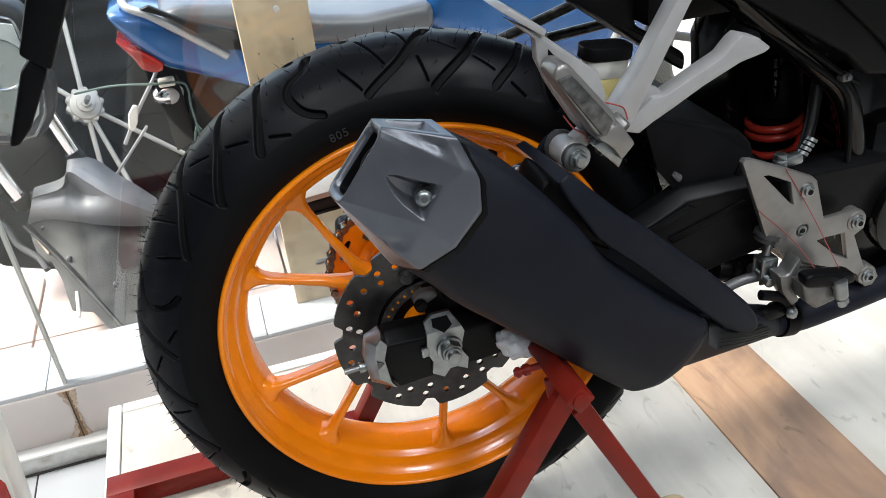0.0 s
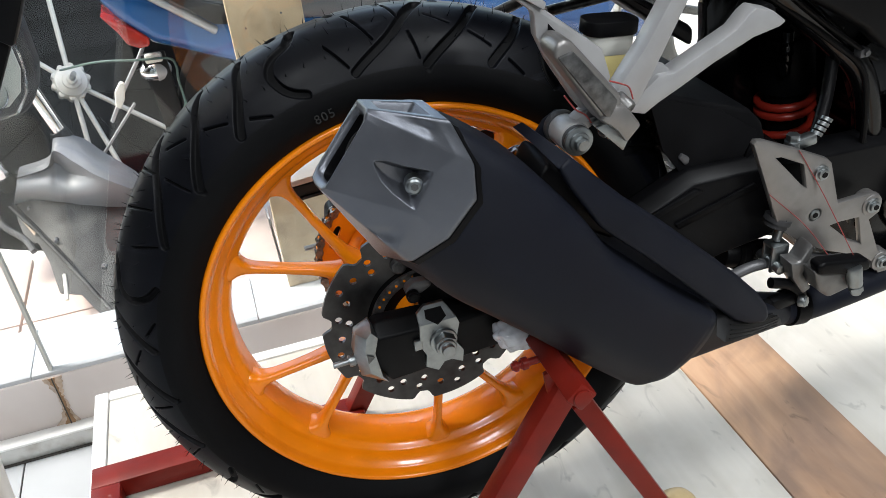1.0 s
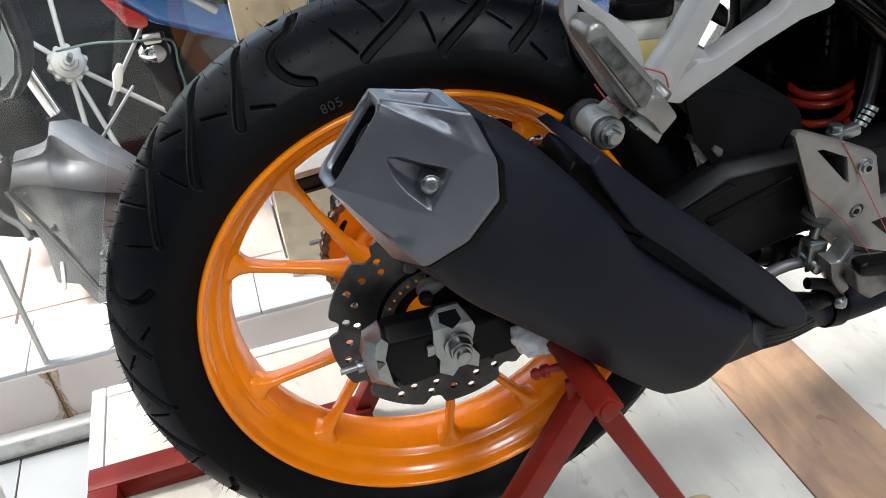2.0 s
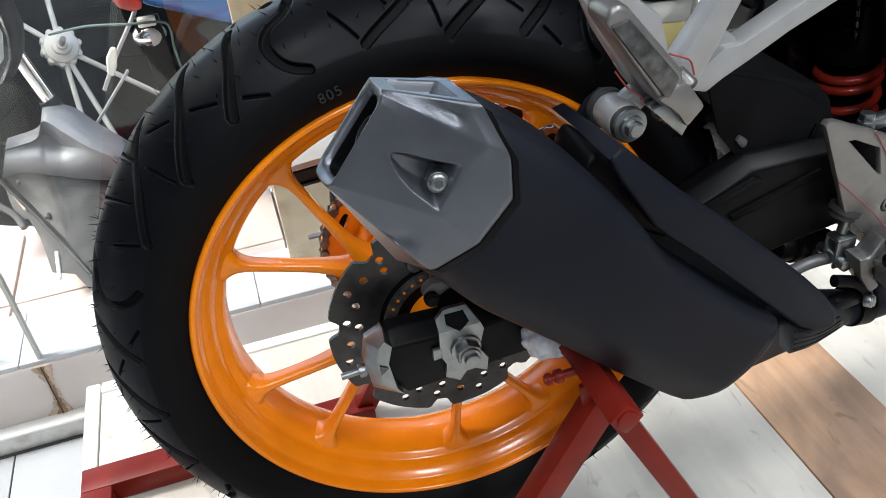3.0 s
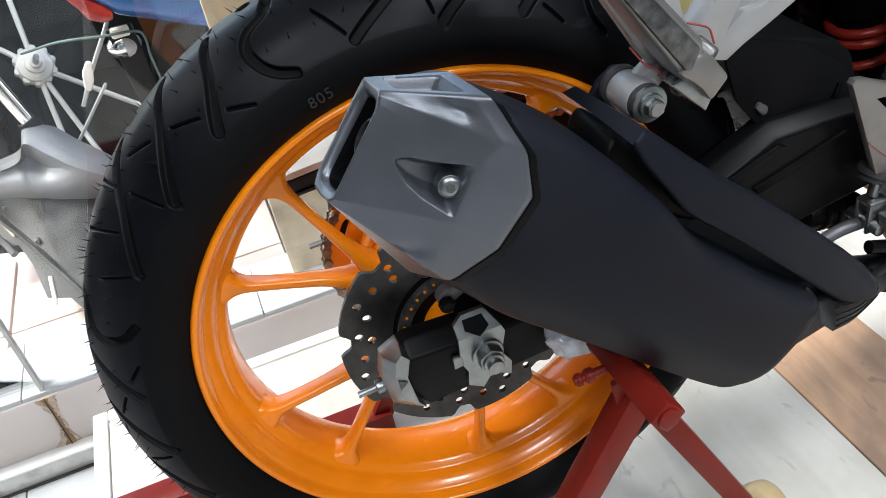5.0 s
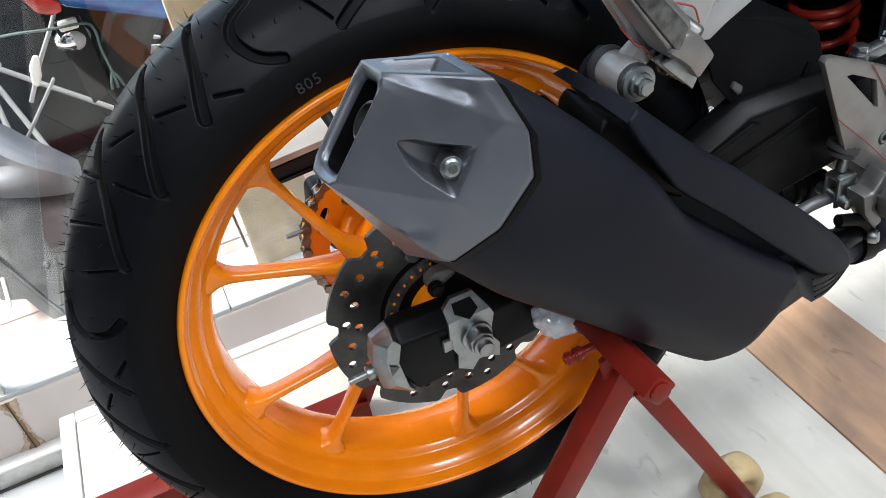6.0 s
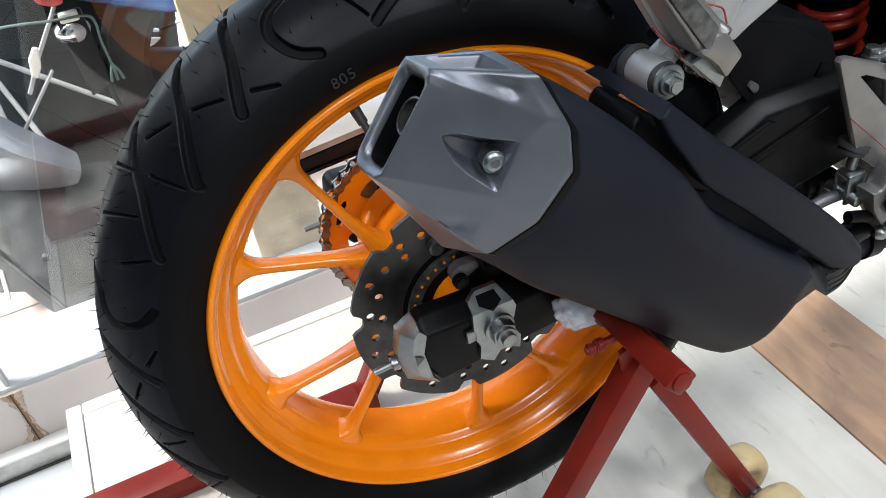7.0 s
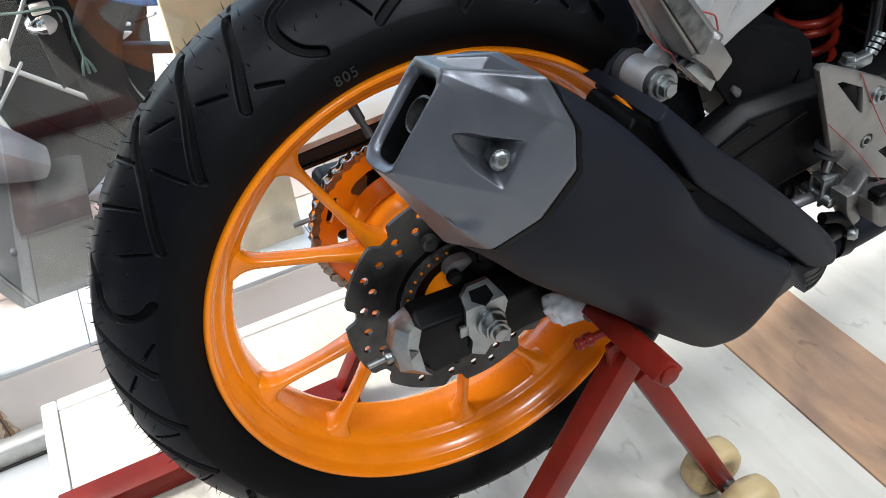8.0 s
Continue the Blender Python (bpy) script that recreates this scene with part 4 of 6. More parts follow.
cap = part("end_cap", end_cap(), M["cap"], muffler, "metallic grey faceted end cap", 50)
_mm = np.mean(np.array(MOUTH), axis=0)
part("inner_sleeve", loft([[mp(q[0] + ds, *(_mm[1:] + (q[1:] - _mm[1:]) * np.array(k) - np.array([0, 0.0013]))) for q in softened(ring_of(MOUTH)[None], 160, 1)[0]] for ds, k in ((0.0042, (0.79, 0.705)), (0.046, (0.70, 0.56)))], caps=False), M["black"], cap, "black sleeve inside the outlet")


def slot_floor():
    """An added black sheet for the shade on the floor of the end cap's top slot."""
    a, c = np.array(MOUTH), np.array(RING)
    bm = bmesh.new()
    grid = []
    for i in range(9):
        t = 0.24 + 0.56 * i / 8
        row = []
        for j in range(5):
            e = 0.22 + 0.56 * j / 4
            m0 = a[5] + (a[6] - a[5]) * e
            c0 = c[5] + (c[6] - c[5]) * e
            q = m0 + (c0 - m0) * t
            row.append(bm.verts.new(mp(q[0], q[1] - 0.0088, q[2])))
        grid.append(row)
    for i in range(8):
        for j in range(4):
            bm.faces.new((grid[i][j], grid[i + 1][j], grid[i + 1][j + 1], grid[i][j + 1]))
    return bm


part("slot_floor", slot_floor(), M["black"], cap, "floor of the top slot, coloured black for its shade")
part("inner_plate", loft([[mp(q[0] + 0.05, *(np.mean(np.array(MOUTH), axis=0)[1:] + (q[1:] - np.mean(np.array(MOUTH), axis=0)[1:]) * 1.0)) for q in ring_between(MOUTH, 2)], [mp(q[0] + 0.053, q[1], q[2]) for q in ring_between(MOUTH, 2)]]), M["dark"], cap, "dark inside of the silencer outlet")
part("outlet_pipe", revolve([(0.011, 0), (0.0125, 0), (0.0125, 0.05), (0.011, 0.05)], 32), M["worn"], cap, "dark round outlet pipe").matrix_local = Matrix.Translation(mp(0.019, 0.031, -0.187)) @ AX.to_track_quat("Y", "Z").to_matrix().to_4x4()
_b0, _b1 = mp(0.0635, 0.0345, -0.214), mp(0.0600, 0.0345, -0.2285)
_bd = (_b1 - _b0).normalized()
part("cap_bolt", merged(rod(_b0, _b1 - _bd * 0.0022, 0.0072, sides=36, bevel=0.0008), rod(_b1 - _bd * 0.0024, _b1, 0.0070, 0.0048, sides=36, bevel=0.0008)), M["zinc"], cap, "bright domed socket bolt in the end cap")
part("bolt_socket", rod(_b1 - _bd * 0.0006, _b1 + _bd * 0.0003, 0.0030, sides=6), M["worn"], cap, "hexagon socket")


def body_ring(s, lo, hi, y0, y1, slant=0.0):
    """An outline round the body at s, from low p to high p, outer face y0 and inner face y1."""
    h = hi - lo
    pts = [(lo, (y0 + y1) / 2 + 0.008), (lo + 0.005, y0 + 0.026), (lo + 0.32 * h, y0 + 0.003), (lo + 0.70 * h, y0), (lo + 0.93 * h, y0 + 0.004), (hi, y0 + 0.014), (hi - 0.004, y1 - 0.030), (hi - 0.016, y1), (lo + 0.35 * h, y1), (lo + 0.006, y1 - 0.02)]
    return [(s + slant * (p - lo) / h, p, y) for p, y in pts]


_m = np.mean(np.array(RING), axis=0)
BODY = [[(q[0] + 0.003, *(_m[1:] + (np.array(q)[1:] - _m[1:]) * 0.90)) for q in RING],
        [(q[0] + 0.0085, *(_m[1:] + (np.array(q)[1:] - _m[1:]) * 0.93)) for q in RING],
        [(q[0] + 0.0115, *(_m[1:] + (np.array(q)[1:] - _m[1:]) * 0.995)) for q in RING],
        body_ring(0.150, -0.043, 0.0895, -0.2475, -0.13, -0.022),
        body_ring(0.20, -0.0445, 0.080, -0.250, -0.128, -0.006),
        body_ring(0.245, -0.046, 0.066, -0.250, -0.128),
        body_ring(0.29, -0.049, 0.0625, -0.249, -0.128),
        body_ring(0.34, -0.052, 0.060, -0.247, -0.128),
        body_ring(0.385, -0.0535, 0.061, -0.245, -0.128),
        body_ring(0.396, -0.0515, 0.061, -0.243, -0.130),
        body_ring(0.403, -0.046, 0.0605, -0.240, -0.133),
        body_ring(0.424, -0.016, 0.059, -0.231, -0.142, -0.012),
        body_ring(0.428, -0.010, 0.055, -0.227, -0.146, -0.014)]


def smooth_rows(rows, steps=5):
    """More rows between the given outlines along smooth lines."""
    cols = [spline([Vector(r[k]) for r in rows], steps) for k in range(len(rows[0]))]
    return [[c[i] for c in cols] for i in range(len(cols[0]))]


def rounded_loop(pts, passes=1):
    """Cuts the corners of a closed outline."""
    for _ in range(passes):
        out = []
        for i in range(len(pts)):
            a, b = Vector(pts[i]), Vector(pts[(i + 1) % len(pts)])
            out += [a * 0.8 + b * 0.2, a * 0.2 + b * 0.8]
        pts = out
    return pts


rows = [rounded_loop(r, 2) for r in smooth_rows(BODY)]
gasket = [[mp(q[0] + ds, *(_m[1:] + (np.array(q)[1:] - _m[1:]) * k)) for q in ring_between(RING, 3)] for ds, k in ((0.003, 0.95), (0.0045, 0.982), (0.0095, 0.982), (0.011, 0.95))]
part("gasket", loft(gasket, caps=False), M["black"], muffler, "black gap between end cap and body")
part("body", loft([[mp(*q) for q in r] for r in rows]), M["mufflerblack"], muffler, "matt black silencer body", 45)

_tail = [mp(*q) for q in rows[-8]]
_tm = sum(_tail, Vector()) / len(_tail)
_pe, _pd = Vector((0.385, -0.149, 0.306)), Vector((0.05, 0.002, -0.013)).normalized()
_pu = _pd.cross(Vector((0, 1, 0))).normalized()
_pv = _pd.cross(_pu)


def tail_ring(f):
    """Between the end of the body and the round pipe."""
    out = []
    for q in _tail:
        d = (q - _tm)
        w = math.atan2(d.dot(_pv), d.dot(_pu))
        c = _pe + 0.0185 * (math.cos(w) * _pu + math.sin(w) * _pv)
        out.append((_tm + d * 0.93) * (1 - f) + c * f)
    return out


part("tail_cone", loft([tail_ring(f) for f in (0.0, 0.25, 0.5, 0.75, 1.0)]), M["mufflerblack"], muffler, "tapered matt black end towards the pipe", 45)

# heat shield along the upper side
SHIELD = [(0.154, 0.1019), (0.159, 0.1129), (0.19, 0.1105), (0.229, 0.1075), (0.277, 0.107), (0.359, 0.103), (0.40, 0.100), (0.435, 0.096), (0.456, 0.0905), (0.468, 0.082), (0.467, 0.074), (0.452, 0.066), (0.43, 0.0615), (0.411, 0.0635), (0.363, 0.068), (0.28, 0.075), (0.238, 0.0765), (0.220, 0.078), (0.205, 0.083), (0.173, 0.093)]


def plate_sp(points, y0, y1, bevel):
    bm = bmesh.new()
    a = [bm.verts.new(mp(s, p, y0 + 0.35 * max(0, p - 0.085) + 0.05 * max(0, s - 0.3))) for s, p in points]
    b = [bm.verts.new(mp(s, p, y1)) for s, p in points]
    n = len(points)
    bm.faces.new(a), bm.faces.new(b[::-1])
    for i in range(n):
        bm.faces.new((a[i], b[i], b[(i + 1) % n], a[(i + 1) % n]))
    bmesh.ops.recalc_face_normals(bm, faces=bm.faces)
    return bevelled(bm, bevel, 3)


shield = part("heat_shield", plate_sp(SHIELD, -0.236, -0.216, 0.004), M["mufflerblack"], muffler, "matt black heat shield", 40)
part("folded_end", loft([[mp(0.1545, 0.1012, -0.2300), mp(0.1592, 0.1130, -0.2262), mp(0.1625, 0.1130, -0.2215), mp(0.158, 0.1012, -0.2255)], [mp(0.1485, 0.1016, -0.190), mp(0.1495, 0.1112, -0.1955), mp(0.1535, 0.1112, -0.193), mp(0.1525, 0.1016, -0.188)], [mp(0.1432, 0.1006, -0.157), mp(0.1409, 0.1092, -0.168), mp(0.1449, 0.1092, -0.166), mp(0.1472, 0.1006, -0.155)]]), M["mufflerblack"], shield, "inner end of the shield folded towards the wheel", 30)
part("mount_bracket", plate_sp([(0.163, 0.078), (0.1585, 0.088), (0.159, 0.0975), (0.26, 0.098), (0.26, 0.07), (0.2, 0.06)], -0.212, -0.155, 0.004), M["black"], muffler, "black silencer bracket")
part("inner_shell", plate_sp([(0.172, 0.05), (0.172, 0.092), (0.27, 0.094), (0.40, 0.088), (0.435, 0.08), (0.42, 0.04), (0.3, 0.03)], -0.205, -0.15, 0.004), M["mufflerblack"], muffler, "shaded matt black side of the silencer")


def curved_cover():
    """A band that bends round the pipe joint, pointed at its lower outer corner."""
    low = spline([Vector(p) for p in ((0.240, -0.251, 0.384), (0.270, -0.238, 0.369), (0.308, -0.215, 0.346), (0.372, -0.172, 0.305), (0.394, -0.148, 0.287))], 6)
    top = spline([Vector(p) for p in ((0.256, -0.226, 0.393), (0.288, -0.214, 0.372), (0.328, -0.192, 0.346), (0.376, -0.160, 0.320), (0.391, -0.140, 0.307))], 6)
    rings = []
    for k in range(len(low)):
        inn = Vector((-0.004, 0.008, 0.003))
        mid_out = (low[k] + top[k]) / 2 + Vector((0.001, -0.003, -0.001))
        rings.append([low[k], mid_out, top[k], top[k] + inn, (low[k] + top[k]) / 2 + inn, low[k] + inn])
    return low, top, loft(rings)


cover_low, cover_top, cover_mesh = curved_cover()
jc = part("joint_cover", cover_mesh, M["dusty"], muffler, "dark cover at the pipe joint, thin ribs for its striped reflections", 40)
# added thin ribs stand in for the striped reflections on the plain cover
for k in range(5):
    f = 0.12 + 0.19 * k
    bulge = 0.0034 * (1 - abs(2 * f - 1)) + 0.0004
    part("rib", pipe([cover_low[i] * (1 - f) + cover_top[i] * f + Vector((0.001, -bulge * 0.8, 0)) for i in range(1, len(cover_low) - 6, 3)], 0.0006, 6, 2), M["black"], jc)
# exhaust pipe towards the engine
exhaust = part("exhaust_pipe", pipe([(0.25, -0.155, 0.362), (0.30, -0.152, 0.338), (0.35, -0.150, 0.314), (0.41, -0.148, 0.301), (0.48, -0.145, 0.303), (0.56, -0.14, 0.309), (0.66, -0.13, 0.315)], [0.013, 0.014, 0.0165, 0.0185, 0.0185, 0.0185, 0.0185], 20), M["mufflerblack"], bike, "matt black exhaust pipe")
part("clamp", merged(pipe([(0.395, -0.149, 0.305), (0.413, -0.148, 0.3015)], 0.0215, 24, 2), beam((0.352, -0.17, 0.336), (0.388, -0.165, 0.334), 0.013, 0.016, 0.004), rod((0.338, -0.17, 0.343), (0.356, -0.17, 0.337), 0.005, sides=14)), M["black"], exhaust, "black pipe clamp")
part("clamp_bolt", hex_bolt((0.386, -0.176, 0.336), (0.5, -0.8, 0.2), 0.006, 0.007), M["zinc"], exhaust, "small zinc clamp bolt")

# ---- red stand ----
stand = thing("paddock_stand", (0, 0, 0), "red painted steel tube stand lifting the rear wheel", "stand")
for side, y in (("near", -0.19), ("far", 0.182)):
    part("base_bar", box(-0.455, -0.06, y - 0.02, y + 0.02, 0.002, 0.034, 0.002), M["red"], stand)
    out = -1 if y < 0 else 1
    part("leg", beam((-0.080, y, 0.012), (0.108, y, 0.335), 0.024, 0.028), M["red"], stand)
    part("caster_leg", beam((0.118, y, 0.308), (0.262, y, 0.026), 0.026, 0.022), M["red"], stand)
    part("lift_tube", beam((0.092, y - out * 0.05, 0.368), (0.089, y + out * 0.072, 0.379), 0.0215, 0.0215, 0.002, 42), M["red"], stand)
    part("tube_cap", rod((0.089, y + out * 0.072, 0.379), (0.089, y + out * 0.0745, 0.3792), 0.0088, sides=28, bevel=0.001), M["red"], stand)
    part("gusset_plate", prism([(0.086, 0.322), (0.082, 0.350), (0.100, 0.358), (0.116, 0.330), (0.108, 0.312)], y - 0.003, y + 0.003, 0.001), M["red"], stand)
    part("stop_bolt", merged(rod((0.050, y, 0.370), (0.082, y, 0.371), 0.0038, sides=14), hex_bolt((0.066, y, 0.3705), (-1, 0, 0), 0.0055, 0.006), hex_bolt((0.056, y, 0.370), (-1, 0, 0), 0.005, 0.004)), M["red"], stand)
    # shadow round the lifting hook is put into its colour with black rubber
    part("shadowed_lift_hook", prism([(0.080, 0.385), (0.078, 0.365), (0.085, 0.352), (0.11, 0.350), (0.116, 0.370), (0.10, 0.385)], min(y - out * 0.085, y - out * 0.03), max(y - out * 0.085, y - out * 0.03), 0.003), M["rubberbush"], stand, "lifting hook coloured black for the shadow on it")
    ax = part("caster_axle", rod((0.258, y - 0.066, 0.037), (0.258, y + 0.04, 0.037), 0.008, sides=16), M["zinc"], stand)
    for dy in (-0.044, 0.018):
        part("caster_wheel", revolve([(0.009, -0.014), (0.016, -0.0145), (0.018, -0.018), (0.027, -0.0185), (0.0335, -0.0145), (0.036, -0.007), (0.0365, 0), (0.036, 0.007), (0.0335, 0.0145), (0.027, 0.0185), (0.018, 0.018), (0.016, 0.0145), (0.009, 0.014)], 48, (0.258, y + dy, 0.038)), M["caster"], stand, "stained yellowish nylon caster wheel", 65)
part("cross_bar", box(-0.455, -0.415, -0.17, 0.162, 0.002, 0.034, 0.002), M["red"], stand)

# ---- passenger foot peg hanger, both sides ----
def hanger(sign, y):
    """The cast hanger with two arms; sign -1 on the exhaust side."""
    h = thing("foot_peg_hanger", (0, 0, 0), "", "")
    h.parent = bike
    tagged(h, "silver cast aluminium passenger foot peg hanger")
    d = -sign

    def pr(name, pts, a, b, bev, mat="silverpaint", label="", par=h):
        lo, hi = (a, b) if sign < 0 else (-b, -a)
        return part(name, prism(pts, lo, hi, bev, 2), M[mat], par, label)

    pr("arm", [(0.152, 0.610), (0.163, 0.628), (0.186, 0.660), (0.216, 0.711), (0.263, 0.79), (0.281, 0.79), (0.230, 0.707), (0.196, 0.640), (0.182, 0.613), (0.172, 0.600)], -0.178, -0.158, 0.0018)
    pr("arm", [(0.172, 0.600), (0.184, 0.613), (0.202, 0.6265), (0.216, 0.6265), (0.247, 0.641), (0.273, 0.653), (0.283, 0.664), (0.290, 0.669), (0.308, 0.663), (0.322, 0.652), (0.316, 0.648), (0.291, 0.643), (0.254, 0.6275), (0.223, 0.6115), (0.203, 0.602), (0.190, 0.594)], -0.172, -0.152, 0.0018)
    pr("web", [(0.178, 0.604), (0.194, 0.631), (0.200, 0.637), (0.210, 0.633), (0.216, 0.627), (0.20, 0.60)], -0.166, -0.158, 0.002)
    pr("plate", [(0.064, 0.722), (0.091, 0.706), (0.100, 0.700), (0.149, 0.660), (0.157, 0.635), (0.150, 0.612), (0.160, 0.594), (0.144, 0.594), (0.124, 0.620), (0.100, 0.660), (0.0905, 0.682), (0.0895, 0.700)], -0.172, -0.160, 0.003)
    pr("plate_window", [(0.101, 0.690), (0.100, 0.668), (0.117, 0.671)], -0.1728, -0.1718, 0, "black", "dark opening in the hanger plate")
    pr("top_flange", [(0.060, 0.728), (0.066, 0.731), (0.098, 0.708), (0.096, 0.702)], -0.178, -0.12, 0.0015)
    return h


near_hanger = hanger(-1, -0.17)
part("arm_bolt", rod((0.316, -0.152, 0.652), (0.316, -0.12, 0.652), 0.0105, sides=24, bevel=0.002), M["black"], near_hanger, "black frame boss behind the hanger arm")
part("subframe_rail", pipe([(0.157, 0.1, 0.614), (0.259, 0.1, 0.642), (0.43, 0.1, 0.69)], 0.0065, 12), M["worn"], bike, "dark metal rail of the far subframe")
part("subframe_rail", pipe([(0.217, 0.1, 0.605), (0.351, 0.1, 0.615), (0.46, 0.1, 0.63)], 0.0065, 12), M["worn"], bike, "dark metal rail of the far subframe")
# folded passenger peg
peg = part("folded_foot_peg", prism([(0.092, 0.674), (0.0935, 0.682), (0.100, 0.687), (0.108, 0.683), (0.150, 0.632), (0.152, 0.613), (0.138, 0.606)], -0.203, -0.172, 0.005, 3), M["alu"], near_hanger, "folded aluminium passenger foot peg")
part("rubber_insert", prism([(0.0945, 0.6735), (0.107, 0.677), (0.146, 0.629), (0.139, 0.612)], -0.206, -0.2, 0.002), M["worn"], near_hanger, "worn dark insert of the foot peg")
part("end_block", prism([(0.131, 0.615), (0.145, 0.625), (0.155, 0.621), (0.168, 0.603), (0.155, 0.589), (0.147, 0.601), (0.141, 0.607)], -0.206, -0.176, 0.003), M["alu"], near_hanger, "scuffed aluminium end of the foot peg")
for k, dy in enumerate((-0.2, -0.192, -0.184)):
    part("hinge_leaf", prism([(0.130, 0.606), (0.140, 0.609), (0.159, 0.588), (0.155, 0.580)], dy, dy + 0.004, 0.001), M["zinc"], near_hanger)
part("hinge_pin", rod((0.160, -0.176, 0.619), (0.166, -0.190, 0.611), 0.0062, sides=24, bevel=0.002), M["dullcast"], near_hanger)
part("spring_coil", pipe([(0.142 + 0.0018 * k, -0.178 - 0.004 * math.cos(k * 1.9), 0.592 - 0.001 * k + 0.004 * math.sin(k * 1.9)) for k in range(9)], 0.0012, 8, 5), M["zinc"], near_hanger)
part("tie_wire", pipe([(0.108, -0.186, 0.634), (0.116, -0.190, 0.622), (0.126, -0.188, 0.614), (0.133, -0.184, 0.604)], 0.0007, 6), M["thread"], near_hanger, "red paper-covered tie wire")
part("tie_wire", pipe([(0.146, -0.190, 0.640), (0.158, -0.187, 0.634), (0.168, -0.182, 0.627), (0.172, -0.182, 0.616)], 0.0007, 6), M["thread"], near_hanger, "red paper-covered tie wire")

# rubber bush that carries the silencer
bush = part("mount_bush", merged(rod((0.119, -0.184, 0.5925), (0.119, -0.157, 0.591), 0.0136, sides=40, bevel=0.002), beam((0.121, -0.168, 0.594), (0.148, -0.166, 0.610), 0.017, 0.018, 0.006)), M["silverpaint"], near_hanger, "silver painted sleeve of the silencer mount")
part("rubber_ring", rod((0.119, -0.1885, 0.5926), (0.119, -0.183, 0.5925), 0.0126, sides=40, bevel=0.001), M["rubberbush"], bush, "black rubber ring")
part("rubber_ring", rod((0.119, -0.158, 0.591), (0.119, -0.150, 0.591), 0.0152, sides=40, bevel=0.002), M["rubberbush"], bush, "black rubber ring")
part("washer", rod((0.119, -0.191, 0.5926), (0.119, -0.1882, 0.5926), 0.0130, sides=40, bevel=0.001), M["zinc"], bush, "zinc plated washer")
part("bolt", merged(rod((0.119, -0.194, 0.5926), (0.119, -0.1905, 0.5926), 0.0088, sides=32, bevel=0.001), rod((0.119, -0.199, 0.5926), (0.119, -0.1935, 0.5926), 0.0068, sides=6, bevel=0.0008), rod((0.119, -0.2, 0.5926), (0.119, -0.1985, 0.5926), 0.0045, sides=20)), M["zinc"], bush, "zinc plated hexagon bolt")
part("bracket_tongue", prism([(0.094, 0.580), (0.106, 0.597), (0.118, 0.604), (0.130, 0.600), (0.128, 0.575), (0.105, 0.568)], -0.150, -0.143, 0.002), M["mufflerblack"], bush, "matt black silencer tongue")

# brake fluid reservoir
tank = thing("brake_fluid_reservoir", (0, 0, 0), "", "")
tank.parent = bike
tagged(tank, "translucent brake fluid reservoir with a dark lid")


def rounded_box(cx, cy, cz, w, d, h, r, tilt=0.0):
    bm = bmesh.new()
    bmesh.ops.create_cube(bm, size=1.0)
    bm.transform(Matrix.Diagonal((w, d, h, 1)))
    edges = [e for e in bm.edges if abs((e.verts[0].co - e.verts[1].co).normalized().z) > 0.9]
    bmesh.ops.bevel(bm, geom=edges, offset=r, segments=5, profile=0.5, affect="EDGES")
    bevelled(bm, 0.0015, 2)
    bm.transform(Matrix.Translation((cx, cy, cz)) @ pose(0, 0, 0, 0, tilt, 0))
    return bm


part("lid", rounded_box(0.183, -0.115, 0.658, 0.050, 0.032, 0.013, 0.012, 6), M["black"], tank, "dark grey plastic lid")
part("cup", rounded_box(0.182, -0.115, 0.643, 0.044, 0.028, 0.018, 0.011, 6), M["frost"], tank, "milky plastic cup")
part("fluid", rounded_box(0.181, -0.115, 0.618, 0.042, 0.027, 0.034, 0.011, 6), M["cream"], tank, "yellow brake fluid seen through the cup")

# ---- rider's heel plate and foot peg ----
heel = thing("heel_plate", (0, 0, 0), "", "")
heel.parent = bike
tagged(heel, "silver cast aluminium heel plate with rider foot peg")


def plate_with_holes(outer, holes, y0, y1):
    bm = bmesh.new()
    edges = []
    for pts in (outer, *holes):
        vs = [bm.verts.new((x, y0, z)) for x, z in pts]
        edges += [bm.edges.new((vs[i], vs[(i + 1) % len(vs)])) for i in range(len(vs))]
    bmesh.ops.triangle_fill(bm, use_beauty=True, use_dissolve=False, edges=edges)
    geom = bmesh.ops.extrude_face_region(bm, geom=list(bm.faces))
    bmesh.ops.translate(bm, vec=(0, y1 - y0, 0), verts=[v for v in geom["geom"] if isinstance(v, bmesh.types.BMVert)])
    bmesh.ops.recalc_face_normals(bm, faces=bm.faces)
    edges = [e for e in bm.edges if len(e.link_faces) == 2 and e.calc_face_angle(0) > radians(60) and abs(e.verts[0].co.y - e.verts[1].co.y) < 1e-5]
    bmesh.ops.bevel(bm, geom=edges, offset=0.0015, segments=2, profile=0.5, affect="EDGES", clamp_overlap=True)
    return bm


def circle(cx, cz, r, n=18):
    return [(cx + r * math.cos(2 * math.pi * k / n), cz + r * math.sin(2 * math.pi * k / n)) for k in range(n)]


